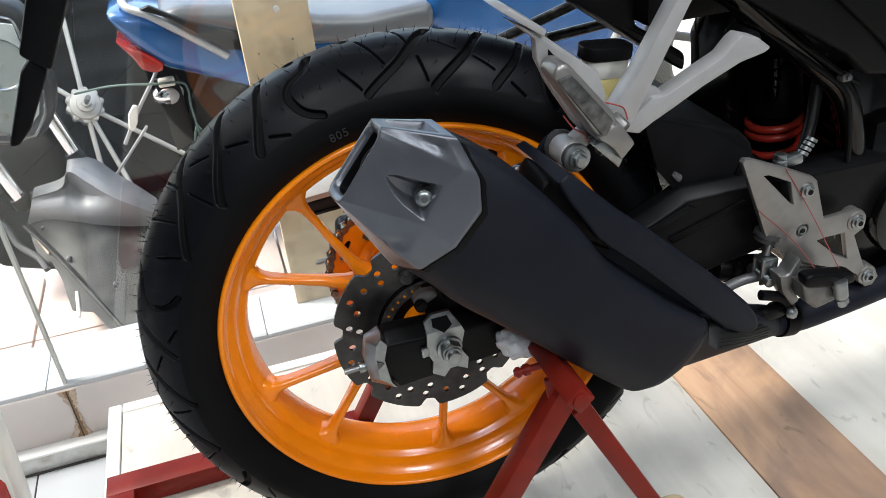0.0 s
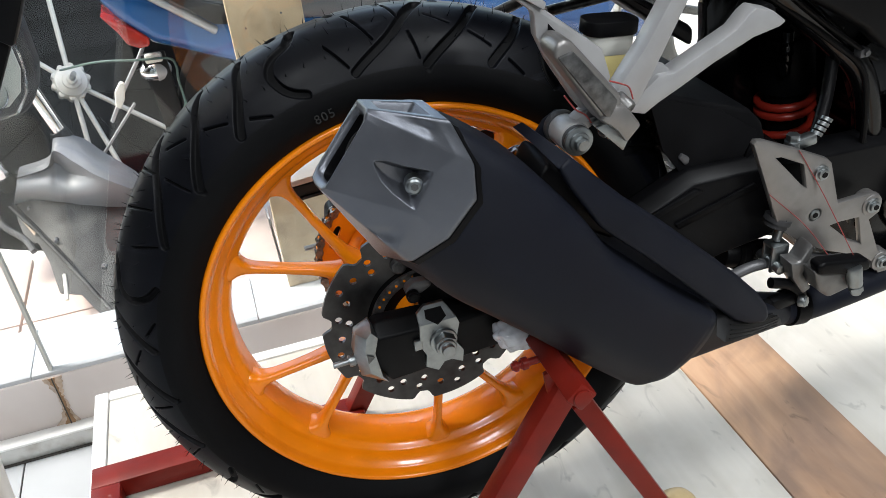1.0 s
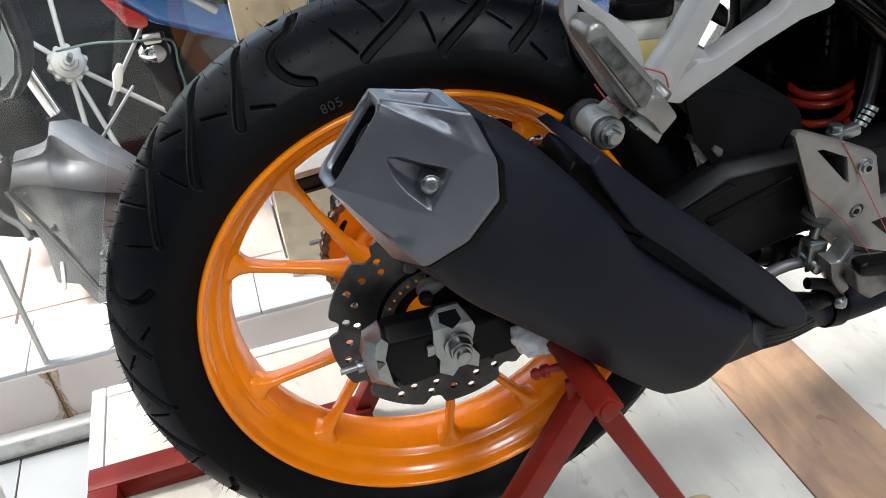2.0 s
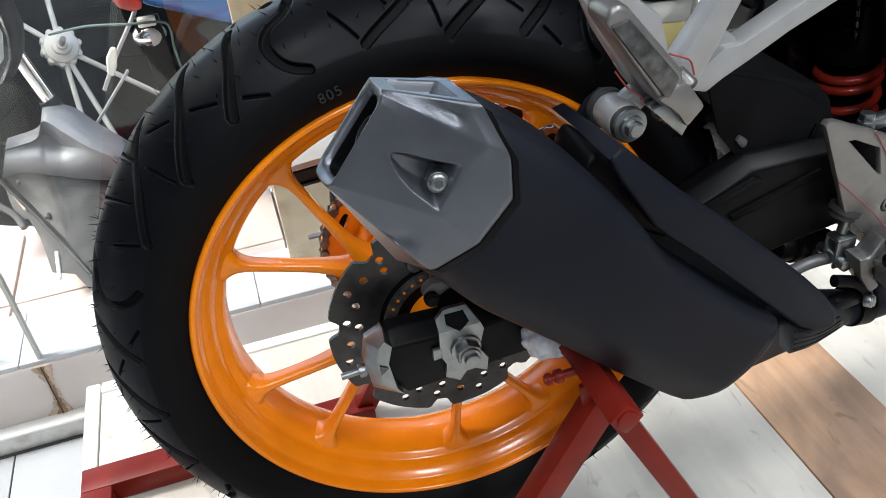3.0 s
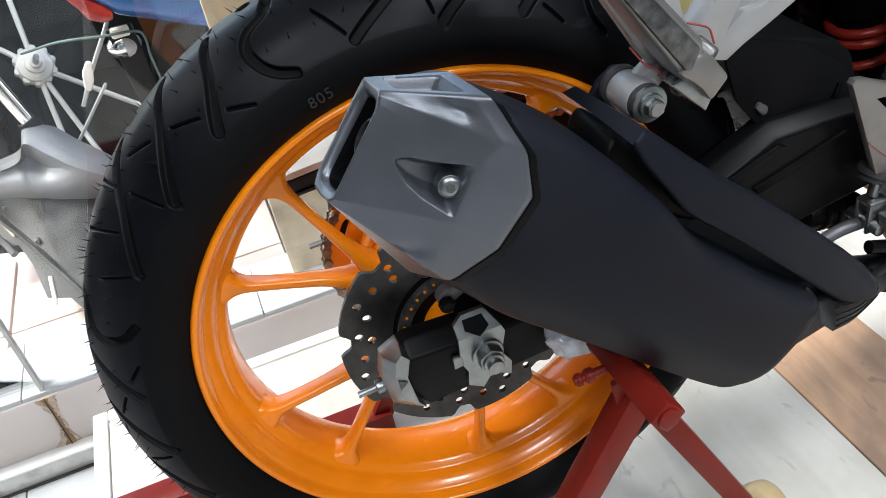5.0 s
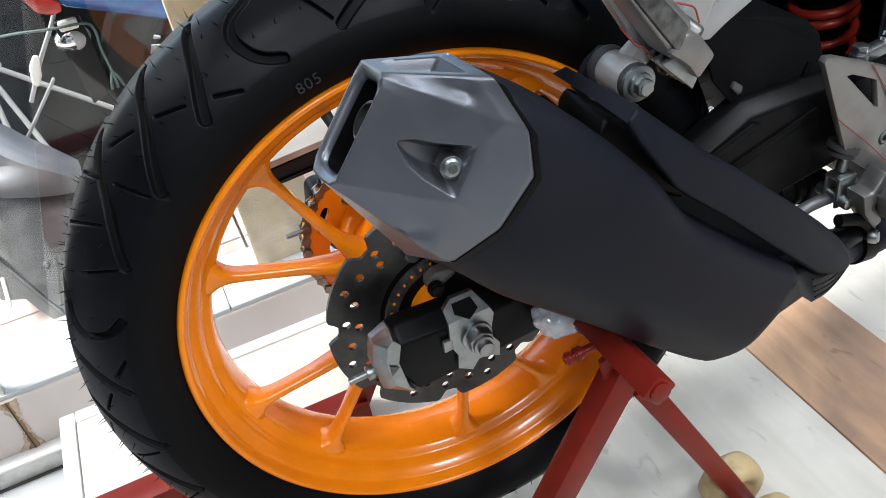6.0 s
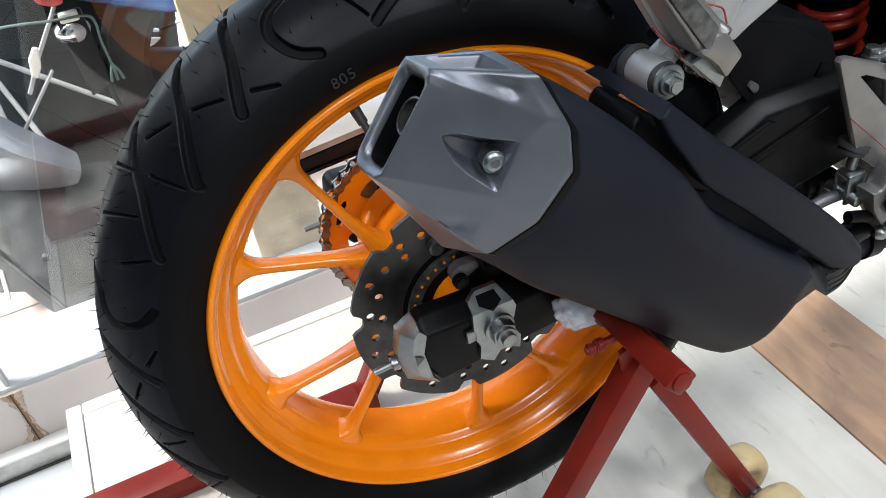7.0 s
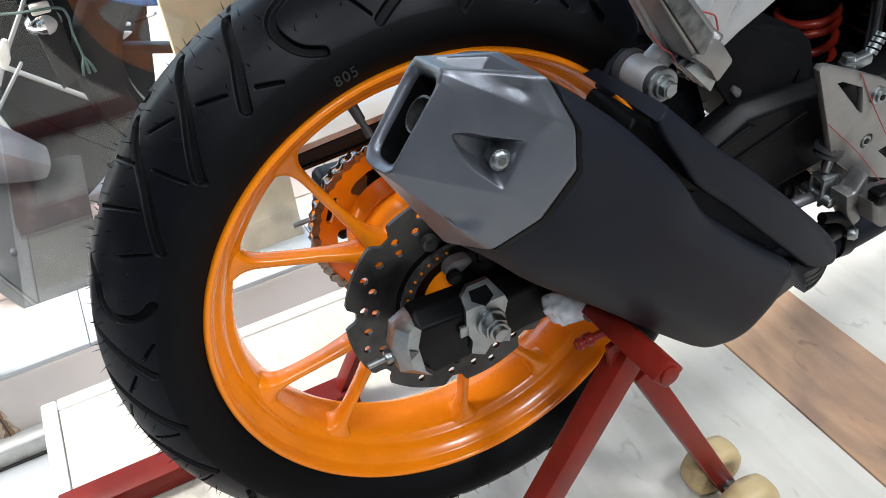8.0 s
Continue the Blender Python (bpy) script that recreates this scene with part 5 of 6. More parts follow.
part("plate", plate_with_holes([(0.318, 0.528), (0.3205, 0.5315), (0.329, 0.530), (0.369, 0.5115), (0.408, 0.492), (0.414, 0.486), (0.432, 0.434), (0.472, 0.4355), (0.484, 0.432), (0.490, 0.421), (0.489, 0.409), (0.478, 0.402), (0.500, 0.356), (0.518, 0.346), (0.525, 0.334), (0.519, 0.323), (0.508, 0.323), (0.492, 0.345), (0.470, 0.358), (0.430, 0.375), (0.395, 0.394), (0.373, 0.413), (0.358, 0.432), (0.343, 0.468)], [[(0.346, 0.507), (0.352, 0.5065), (0.380, 0.492), (0.388, 0.464), (0.384, 0.466)], [(0.427, 0.408), (0.438, 0.4095), (0.463, 0.409), (0.474, 0.372), (0.457, 0.381)], circle(0.405, 0.427, 0.0075)], -0.156, -0.148), M["alu"], heel, "bare cast aluminium plate")
for bx, bz, by in ((0.402, 0.478, -0.156), (0.476, 0.4215, -0.157), (0.507, 0.3405, -0.157), (0.405, 0.427, -0.150)):
    part("plate_bolt", merged(rod((bx, by - 0.003, bz), (bx, by + 0.002, bz), 0.0085, sides=28, bevel=0.001), rod((bx, by - 0.006, bz), (bx, by - 0.002, bz), 0.006, sides=24, bevel=0.001), rod((bx, by - 0.0064, bz), (bx, by - 0.0055, bz), 0.003, sides=6)), M["zinc"], heel, "zinc plated socket bolt")
    part("socket", rod((bx, by - 0.0068, bz), (bx, by - 0.006, bz), 0.0033, sides=6), M["black"], heel, "dark hexagon socket")
for bx, bz in ((0.476, 0.4215), (0.507, 0.3405)):
    part("boss", rod((bx, -0.1575, bz), (bx, -0.14, bz), 0.0125, sides=28, bevel=0.002), M["alu"], heel)
part("peg_rubber", prism([(0.376, 0.400), (0.384, 0.403), (0.410, 0.398), (0.436, 0.393), (0.443, 0.387), (0.443, 0.377), (0.420, 0.378), (0.380, 0.388)], -0.205, -0.188, 0.004, 3), M["black"], heel, "dark rubber tread of the foot peg")
# shadow over the peg is put into its darker metal
part("peg_body", prism([(0.378, 0.390), (0.39, 0.385), (0.438, 0.378), (0.442, 0.368), (0.428, 0.356), (0.402, 0.350), (0.388, 0.362)], -0.200, -0.165, 0.004, 3), M["dullcast"], heel, "cast foot peg, coloured darker for the shadow on it")
part("peg_clevis", prism([(0.364, 0.392), (0.376, 0.390), (0.388, 0.410), (0.390, 0.400), (0.382, 0.374), (0.396, 0.352), (0.386, 0.346), (0.370, 0.370)], -0.180, -0.158, 0.003, 2), M["dullcast"], heel, "dull cast peg bracket")
part("peg_feeler", merged(rod((0.420, -0.205, 0.388), (0.424, -0.208, 0.366), 0.008, 0.0074, sides=20, bevel=0.001), rod((0.424, -0.208, 0.366), (0.426, -0.21, 0.355), 0.0058, 0.0052, sides=20, bevel=0.002), rod((0.4245, -0.2085, 0.364), (0.4255, -0.2095, 0.359), 0.0072, sides=6)), M["zinc"], heel, "bright peg end bolt")
part("thread", pipe([(0.343, -0.157, 0.468), (0.392, -0.165, 0.418), (0.415, -0.2, 0.372)], 0.0005, 6, 6), M["thread"], heel, "thin red thread")
part("thread", pipe([(0.37, -0.157, 0.511), (0.405, -0.162, 0.455), (0.43, -0.2, 0.385)], 0.0005, 6, 6), M["thread"], heel, "thin red thread")
# brake lever parts under the plate
lever = thing("brake_linkage", (0, 0, 0), "", "")
lever.parent = bike
tagged(lever, "zinc plated brake lever linkage")
part("clevis", merged(box(0.359, 0.380, -0.156, -0.152, 0.366, 0.398, 0.003), box(0.359, 0.380, -0.142, -0.138, 0.366, 0.398, 0.003), box(0.359, 0.380, -0.156, -0.138, 0.395, 0.399, 0.002)), M["zinc"], lever, "folded zinc clevis")
part("brake_cylinder", merged(rod((0.335, -0.10, 0.364), (0.40, -0.10, 0.349), 0.0155, sides=28, bevel=0.003), rod((0.352, -0.10, 0.360), (0.358, -0.10, 0.3586), 0.0175, sides=28, bevel=0.001), rod((0.366, -0.10, 0.357), (0.372, -0.10, 0.3555), 0.0175, sides=28, bevel=0.001)), M["black"], lever, "black ribbed brake cylinder")
part("clevis_pin", rod((0.366, -0.165, 0.374), (0.366, -0.128, 0.374), 0.006, sides=18, bevel=0.001), M["zinc"], lever)
part("push_rod", rod((0.37, -0.145, 0.40), (0.375, -0.145, 0.43), 0.005, sides=14), M["zinc"], lever)
part("boot", merged(rod((0.366, -0.145, 0.418), (0.372, -0.145, 0.436), 0.013, 0.010, sides=20, bevel=0.002), rod((0.367, -0.145, 0.424), (0.369, -0.145, 0.429), 0.0145, sides=20)), M["rubberbush"], lever, "grey rubber boot")
part("lever_arm", pipe([(0.32, -0.14, 0.362), (0.35, -0.142, 0.37), (0.40, -0.145, 0.368), (0.45, -0.14, 0.35)], 0.006, 12), M["casting"], lever)
part("banjo_fitting", merged(rod((0.382, -0.132, 0.494), (0.382, -0.132, 0.508), 0.008, sides=24, bevel=0.001), rod((0.382, -0.132, 0.508), (0.382, -0.132, 0.515), 0.007, sides=6, bevel=0.001), beam((0.382, -0.132, 0.503), (0.406, -0.135, 0.508), 0.012, 0.012, 0.003)), M["zinc"], lever, "zinc plated hose fitting")
part("hose", pipe([(0.404, -0.135, 0.506), (0.418, -0.125, 0.522), (0.434, -0.11, 0.545), (0.450, -0.09, 0.60)], [0.0055, 0.0065, 0.0065, 0.0065], 14), M["black"], lever, "black brake hose")
part("ferrule", merged(*[rod((0.407 + 0.003 * k, -0.1345, 0.5095 + 0.0045 * k), (0.409 + 0.003 * k, -0.134, 0.5125 + 0.0045 * k), 0.006, sides=18) for k in range(4)]), M["zinc"], lever, "crimped zinc ferrule")
part("spring_clip", pipe([(0.352, -0.168, 0.364), (0.372, -0.17, 0.358), (0.384, -0.172, 0.350), (0.392, -0.17, 0.338), (0.388, -0.168, 0.330)], 0.006, 12), M["black"], lever, "black bent clip")

# ---- frame, covers, shock absorber ----
frame_tubes = part("frame_tube", pipe([(0.30, -0.105, 0.70), (0.34, -0.105, 0.672), (0.43, -0.105, 0.597), (0.475, -0.105, 0.553), (0.50, -0.105, 0.49), (0.512, -0.1, 0.42), (0.52, -0.1, 0.36)], 0.0135, 16), M["gloss"], bike, "gloss black frame tube")
part("frame_tube", pipe([(0.27, -0.10, 0.715), (0.35, -0.10, 0.70), (0.47, -0.10, 0.62), (0.56, -0.10, 0.56)], 0.014, 16), M["gloss"], bike, "gloss black frame tube")
part("gusset", prism([(0.47, 0.565), (0.53, 0.60), (0.60, 0.60), (0.60, 0.30), (0.52, 0.30), (0.515, 0.42), (0.505, 0.49)], -0.095, -0.07, 0.004), M["gloss"], bike, "gloss black pivot gusset")
cover = part("side_cover", prism([(0.27, 0.78), (0.292, 0.700), (0.43, 0.618), (0.458, 0.592), (0.54, 0.578), (0.70, 0.57), (0.70, 0.82), (0.27, 0.82)], -0.15, -0.128, 0.006, 3), M["black"], bike, "matt black side cover")
part("cover_ridge", prism([(0.33, 0.74), (0.46, 0.63), (0.485, 0.604), (0.56, 0.595), (0.70, 0.59), (0.70, 0.78), (0.33, 0.78)], -0.158, -0.149, 0.006, 3), M["black"], cover)
part("mid_panel", prism([(0.378, 0.60), (0.382, 0.559), (0.372, 0.506), (0.36, 0.45), (0.60, 0.40), (0.60, 0.48), (0.60, 0.72), (0.43, 0.70), (0.412, 0.654), (0.393, 0.638)], 0.03, 0.05, 0.003), M["gloss"], bike, "black panel behind the shock absorber")
part("under_seat_box", box(0.24, 0.70, -0.09, 0.10, 0.66, 0.80, 0.01), M["black"], bike, "black plastic box under the seat")
part("rear_fender", prism([(0.10, 0.74), (0.24, 0.745), (0.24, 0.66), (0.30, 0.62), (0.30, 0.60), (0.22, 0.66)], -0.07, 0.07, 0.006), M["black"], bike, "black inner rear fender")
hug = part("hugger", prism([(0.226, 0.578), (0.234, 0.584), (0.258, 0.572), (0.304, 0.555), (0.348, 0.538), (0.364, 0.522), (0.372, 0.498), (0.384, 0.452), (0.345, 0.452), (0.31, 0.50), (0.262, 0.535)], -0.106, 0.08, 0.012, 4), M["matt"], bike, "black plastic rear hugger")
part("side_plate", prism([(0.230, 0.577), (0.262, 0.566), (0.31, 0.548), (0.356, 0.515), (0.372, 0.470), (0.36, 0.452), (0.325, 0.445), (0.285, 0.468), (0.250, 0.515)], -0.108, -0.1045, 0.001), M["matt"], hug, "flat side of the hugger")
part("lug", prism([(0.266, 0.505), (0.270, 0.510), (0.279, 0.503), (0.278, 0.497), (0.273, 0.496)], -0.112, -0.1065, 0.002, 2), M["casting"], hug, "grey metal lug")
part("arm_rib", prism([(0.255, 0.442), (0.345, 0.468), (0.35, 0.461), (0.26, 0.434)], -0.1315, -0.1275, 0.0015), M["black"], arm, "raised rib of the swingarm")
part("arm_strip", prism([(0.196, 0.449), (0.275, 0.478), (0.285, 0.473), (0.20, 0.443)], -0.1325, -0.1275, 0.002), M["arm"], arm)
shock = thing("shock_absorber", (0, 0, 0), "", "")
shock.parent = bike
tagged(shock, "black shock absorber with a bright red spring")
s_low, s_top = Vector((0.489, 0.0, 0.352)), Vector((0.457, 0.0, 0.637))
s_way = (s_top - s_low).normalized()
s_u = s_way.cross(Vector((0, 1, 0))).normalized()
s_v = s_way.cross(s_u)
coil = []
for k in range(0, 5 * 16 + 13):
    a = 2 * math.pi * k / 16
    turn = k / 16
    coil.append(s_low + s_way * (0.022 + 0.025 * min(turn, 4.0) + 0.0115 * max(0.0, turn - 4.0)) + 0.0305 * (math.cos(a) * s_u + math.sin(a) * s_v))
part("coil_spring", pipe(coil, 0.0048, 12, 1), M["spring"], shock, "bright red coil spring")
part("shroud", revolve([(0.0375, -0.02), (0.039, -0.018), (0.039, 0.078), (0.036, 0.083), (0.02, 0.084), (0.02, -0.02)], 36), M["black"], shock, "black rubber shroud round the lower spring").matrix_local = Matrix.Translation(s_low) @ s_way.to_track_quat("Y", "Z").to_matrix().to_4x4()
part("damper", rod(s_low - s_way * 0.03, s_top, 0.022, sides=24, bevel=0.003), M["black"], shock)
part("spring_seat", rod(s_low + s_way * 0.150, s_low + s_way * 0.215, 0.033, 0.029, sides=28, bevel=0.003), M["black"], shock)
part("adjuster", merged(rod((0.444, -0.03, 0.53), (0.441, -0.03, 0.58), 0.0065, sides=14, bevel=0.001), *[rod((0.4425, -0.03, 0.543 + 0.011 * k), (0.442, -0.03, 0.547 + 0.011 * k), 0.0085, sides=6, bevel=0.0006) for k in range(3)]), M["gloss"], shock, "ribbed black adjuster")
# engine block behind the heel plate
engine = part("engine_case", box(0.515, 0.75, -0.12, 0.12, 0.26, 0.52, 0.02), M["gloss"], bike, "gloss black engine case")
part("clutch_cover", merged(rod((0.585, -0.14, 0.40), (0.585, -0.115, 0.40), 0.062, sides=48, bevel=0.006), rod((0.585, -0.146, 0.40), (0.585, -0.139, 0.40), 0.045, sides=48, bevel=0.003)), M["gloss"], engine, "round gloss black engine cover")
# cables and small clips
part("cable", pipe([(0.30, -0.10, 0.69), (0.36, -0.112, 0.645), (0.42, -0.118, 0.60), (0.46, -0.122, 0.565), (0.475, -0.122, 0.52), (0.485, -0.12, 0.46), (0.50, -0.118, 0.42)], 0.0035, 10), M["black"], bike, "thin black cable along the frame")
part("cable", pipe([(0.31, -0.12, 0.70), (0.38, -0.125, 0.64), (0.44, -0.128, 0.595), (0.47, -0.128, 0.575)], 0.0028, 10), M["black"], bike, "thin black cable along the frame")
part("cable_clip", merged(box(0.446, 0.458, -0.132, -0.12, 0.580, 0.590, 0.003), rod((0.452, -0.135, 0.586), (0.452, -0.13, 0.586), 0.003, sides=12)), M["casting"], bike, "small grey cable clip")
part("wiring_connector", merged(box(0.352, 0.366, -0.118, -0.10, 0.452, 0.462, 0.002), box(0.356, 0.362, -0.12, -0.102, 0.432, 0.452, 0.002), pipe([(0.35, -0.11, 0.456), (0.345, -0.11, 0.48), (0.352, -0.108, 0.50)], 0.003, 8)), M["black"], bike, "black wiring connector")
# number plate holder hanging from the tail
blade = thing("plate_holder", (0, 0, 0), "", "")
blade.parent = bike
tagged(blade, "black plastic number plate holder under the tail")
part("stem", prism([(-0.362, 0.634), (-0.352, 0.634), (-0.338, 0.648), (-0.306, 0.700), (-0.318, 0.712), (-0.33, 0.70)], -0.012, 0.012, 0.004), M["black"], blade)
part("stem_upper", prism([(-0.326, 0.716), (-0.304, 0.698), (-0.294, 0.716), (-0.26, 0.78), (-0.20, 0.86), (-0.26, 0.86)], -0.018, 0.018, 0.004), M["black"], blade)
part("tail_unit", prism([(-0.28, 0.84), (-0.15, 0.84), (0.10, 0.80), (0.30, 0.80), (0.30, 0.87), (-0.15, 0.90)], -0.06, 0.06, 0.01), M["gloss"], blade, "black tail unit")
# protective film left on the rim
def film_lump():
    bm = bmesh.new()
    bmesh.ops.create_icosphere(bm, subdivisions=4, radius=1.0)
    for v in bm.verts:
        n1 = noise.noise(v.co * 2.2 + Vector((3, 1, 7)))
        n2 = noise.noise(v.co * 6.5)
        v.co *= 1.0 + 0.28 * n1 + 0.07 * n2
    bm.transform(Matrix.Translation((0.072, -0.146, 0.372)) @ pose(0, 0, 0, 0, 20, 0) @ Matrix.Diagonal((0.023, 0.016, 0.019, 1)))
    return bm


tagged(part("plastic_film", film_lump(), M["wrap"], smooth=70), "crumpled clear protective film on the stand hook", "film")

# ---- outside the window: umbrella ----
umb = thing("umbrella", (-0.42, 1.02, FLOOR - 0.02), "open black umbrella lying on its side, pale hub and ribs", "umbrella")
U_AX = Vector((-0.26, 0.84, -0.47)).normalized()
U_HUB = Vector((-0.516, 1.496, 0.172))
U_C = U_HUB - U_AX * 0.10
U_X = U_AX.cross(Vector((0, 0, 1))).normalized()
U_Y = U_X.cross(U_AX)


def canopy_point(a, t, push=0.0):
    """A point of the canopy: angle a, t from 0 at the crown to 1 at the hem."""
    sag = 1.0 - 0.06 * t * abs(math.sin(4 * a)) ** 1.0
    r = 0.47 * math.sin(t * 1.25) / math.sin(1.25) * sag
    h = 0.25 * (math.cos(t * 1.25) - math.cos(1.25)) / (1 - math.cos(1.25))
    return U_C + U_AX * (h + push) + r * (math.cos(a) * U_X + math.sin(a) * U_Y)


def canopy():
    bm = bmesh.new()
    nu, nt = 96, 18
    for push in (0.0,):
        grid = [[bm.verts.new(canopy_point(2 * math.pi * i / nu, 0.02 + 0.98 * j / nt, push)) for i in range(nu)] for j in range(nt + 1)]
        for j in range(nt):
            for i in range(nu):
                bm.faces.new((grid[j][i], grid[j][(i + 1) % nu], grid[j + 1][(i + 1) % nu], grid[j + 1][i]))
    return bm


part("canopy", canopy(), M["cloth"], umb, "dusty black umbrella cloth", 60)
def hub_shape():
    bm = revolve([(0.0, -0.05), (0.012, -0.049), (0.014, -0.036), (0.022, -0.034), (0.024, -0.024), (0.038, -0.018), (0.044, -0.004), (0.044, 0.012), (0.038, 0.022), (0.0, 0.024)], 40, closed=False)
    bm.transform(Matrix.Translation(U_HUB) @ U_AX.to_track_quat("Y", "Z").to_matrix().to_4x4())
    return bm


part("hub", merged(hub_shape(), *[rod(U_HUB + 0.041 * (math.cos(q) * U_X + math.sin(q) * U_Y) - U_AX * 0.012, U_HUB + 0.041 * (math.cos(q) * U_X + math.sin(q) * U_Y) + U_AX * 0.02, 0.0085, sides=10, bevel=0.002) for q in (2 * math.pi * k / 10 for k in range(10))]), M["whiteplastic"], umb, "pale plastic umbrella runner")
part("shaft", rod(U_C - U_AX * 0.0, U_C + U_AX * 0.26, 0.007, sides=14), M["zinc"], umb)
for deg in (82, 129, -45, -97, -82):
    a = radians(deg)
    part("stretcher", rod(U_HUB + 0.03 * (math.cos(a) * U_X + math.sin(a) * U_Y), canopy_point(a, 0.72, -0.004), 0.0065, sides=10), M["whiteplastic"], umb, "pale umbrella stretcher")
for k in range(8):
    a = 2 * math.pi * (k + 0.5) / 8 + 0.12
    part("rib", pipe([canopy_point(a, t, -0.004) for t in (0.05, 0.3, 0.6, 0.85, 1.02)], 0.0025, 8, 4), M["cloth"], umb)
    part("rib_tip", rod(canopy_point(a, 1.0, -0.002), canopy_point(a, 1.07, -0.002), 0.005, sides=10), M["whiteplastic"], umb)

cord = tagged(part("green_cord", pipe([U_HUB + Vector((-0.01, -0.03, 0.045)), (-0.408, 1.24, 0.29), (-0.315, 1.2, 0.29), (-0.25, 1.2, 0.282), (-0.237, 1.2, 0.262), (-0.24, 1.2, 0.224), (-0.237, 1.2, 0.166)], 0.0028, 8), M["green"]), "dull green cord tied across the umbrella", "cord")
part("knot", merged(*[pipe([(-0.237, 1.2, 0.17), (-0.237 + dx, 1.195, 0.155), (-0.238 + dx * 1.6, 1.195, 0.135)], 0.0032, 8) for dx in (-0.008, 0.0, 0.008)]), M["green"], cord)

# ---- outside: blue motorcycle ----
blue = thing("motorcycle", (0.3, 1.3, FLOOR - 0.02), "parked blue motorcycle with grey seat, seen through glass", "motorcycle")


def soft_panel(points, y0, y1, bevel, belly=0.0):
    return prism(points, y0, y1, bevel, 4)


part("tail_panel", soft_panel([(-0.375, 0.478), (-0.30, 0.470), (-0.18, 0.425), (0.10, 0.36), (0.34, 0.31), (0.34, 0.20), (0.05, 0.22), (-0.10, 0.255), (-0.27, 0.335), (-0.335, 0.405)], 1.14, 1.34, 0.03), M["blue"], blue, "glossy blue tail panel")
part("tail_light", soft_panel([(-0.362, 0.414), (-0.330, 0.392), (-0.300, 0.374), (-0.274, 0.350), (-0.277, 0.332), (-0.298, 0.330), (-0.322, 0.342), (-0.334, 0.370)], 1.145, 1.26, 0.006), M["redlens"], blue, "red tail light")
part("seat", soft_panel([(-0.27, 0.455), (-0.22, 0.475), (-0.07, 0.452), (0.10, 0.40), (0.20, 0.385), (0.37, 0.392), (0.37, 0.315), (0.14, 0.325), (-0.10, 0.36), (-0.24, 0.41)], 1.12, 1.36, 0.03), M["seat"], blue, "grey vinyl seat")
part("grab_rail", pipe([(-0.13, 1.13, 0.345), (-0.238, 1.125, 0.434), (-0.281, 1.13, 0.466), (-0.318, 1.15, 0.482), (-0.328, 1.19, 0.492), (-0.328, 1.27, 0.49), (-0.31, 1.34, 0.48), (-0.12, 1.35, 0.40)], 0.009, 14), M["silverpaint"], blue, "silver grab rail")
part("fuel_tank", soft_panel([(0.35, 0.30), (0.36, 0.40), (0.45, 0.50), (0.70, 0.52), (0.92, 0.44), (0.99, 0.30), (0.98, 0.10), (0.85, 0.12), (0.55, 0.22)], 1.16, 1.40, 0.05), M["blue"], blue, "glossy blue fuel tank")
badge = part("badge", merged(box(0.835, 0.915, 1.156, 1.159, 0.165, 0.178), prism([(0.85, 0.20), (0.925, 0.215), (0.93, 0.235), (0.87, 0.23)], 1.156, 1.159, 0), prism([(0.85, 0.24), (0.92, 0.25), (0.925, 0.262), (0.865, 0.262)], 1.156, 1.159, 0)), M["white"], blue, "small pale tank badge")
part("side_panel", soft_panel([(0.02, 0.22), (0.34, 0.22), (0.42, 0.02), (0.2, 0.0), (0.06, 0.10)], 1.16, 1.32, 0.02), M["dusty"], blue, "dark side panel")
part("engine", soft_panel([(0.36, 0.18), (0.80, 0.12), (0.86, -0.10), (0.50, -0.12), (0.36, -0.02)], 1.16, 1.36, 0.03), M["dusty"], blue, "dark engine")
def turned_x(profile, at):
    """A round body along x from (offset, radius) pairs."""
    bm = revolve([(rr, d) for d, rr in profile], 32, closed=False)
    bm.transform(Matrix.Translation(at) @ Matrix.Rotation(radians(-90), 4, "Z"))
    return bm


part("indicator", turned_x([(-0.036, 0.0), (-0.034, 0.012), (-0.024, 0.022), (-0.008, 0.028), (0.004, 0.029)], (-0.287, 1.25, 0.244)), M["chrome"], blue, "silvered indicator lens")
part("indicator_cup", turned_x([(0.003, 0.0295), (0.016, 0.027), (0.028, 0.019), (0.036, 0.008), (0.038, 0.0)], (-0.287, 1.25, 0.244)), M["silverpaint"], blue, "grey indicator body")
part("indicator_mirror", turned_x([(-0.018, 0.012), (-0.004, 0.022), (0.003, 0.026)], (-0.287, 1.25, 0.244)), M["chrome"], blue)
part("lamp_stay", pipe([(-0.298, 1.25, 0.31), (-0.310, 1.25, 0.288), (-0.369, 1.25, 0.211), (-0.417, 1.25, 0.139)], 0.005, 8), M["silverpaint"], blue, "thin grey lamp stay")
part("side_reflector", soft_panel([(-0.372, 0.236), (-0.362, 0.232), (-0.372, 0.192), (-0.388, 0.170), (-0.397, 0.180), (-0.390, 0.214)], 1.232, 1.246, 0.004), M["whiteplastic"], blue, "pale side reflector")
for pts in ([(-0.204, 0.160), (-0.196, 0.176), (-0.174, 0.178), (-0.112, 0.142), (-0.116, 0.138), (-0.150, 0.148), (-0.196, 0.150)], [(-0.208, 0.122), (-0.200, 0.142), (-0.170, 0.139), (-0.116, 0.122), (-0.135, 0.112), (-0.165, 0.106), (-0.203, 0.110)]):
    part("chain_case_plate", soft_panel(pts, 1.39, 1.40, 0.002), M["white"], blue, "bright white metal plate")
part("plate_slot", rod((-0.186, 1.386, 0.164), (-0.186, 1.3895, 0.164), 0.006, sides=14), M["dark"], blue)
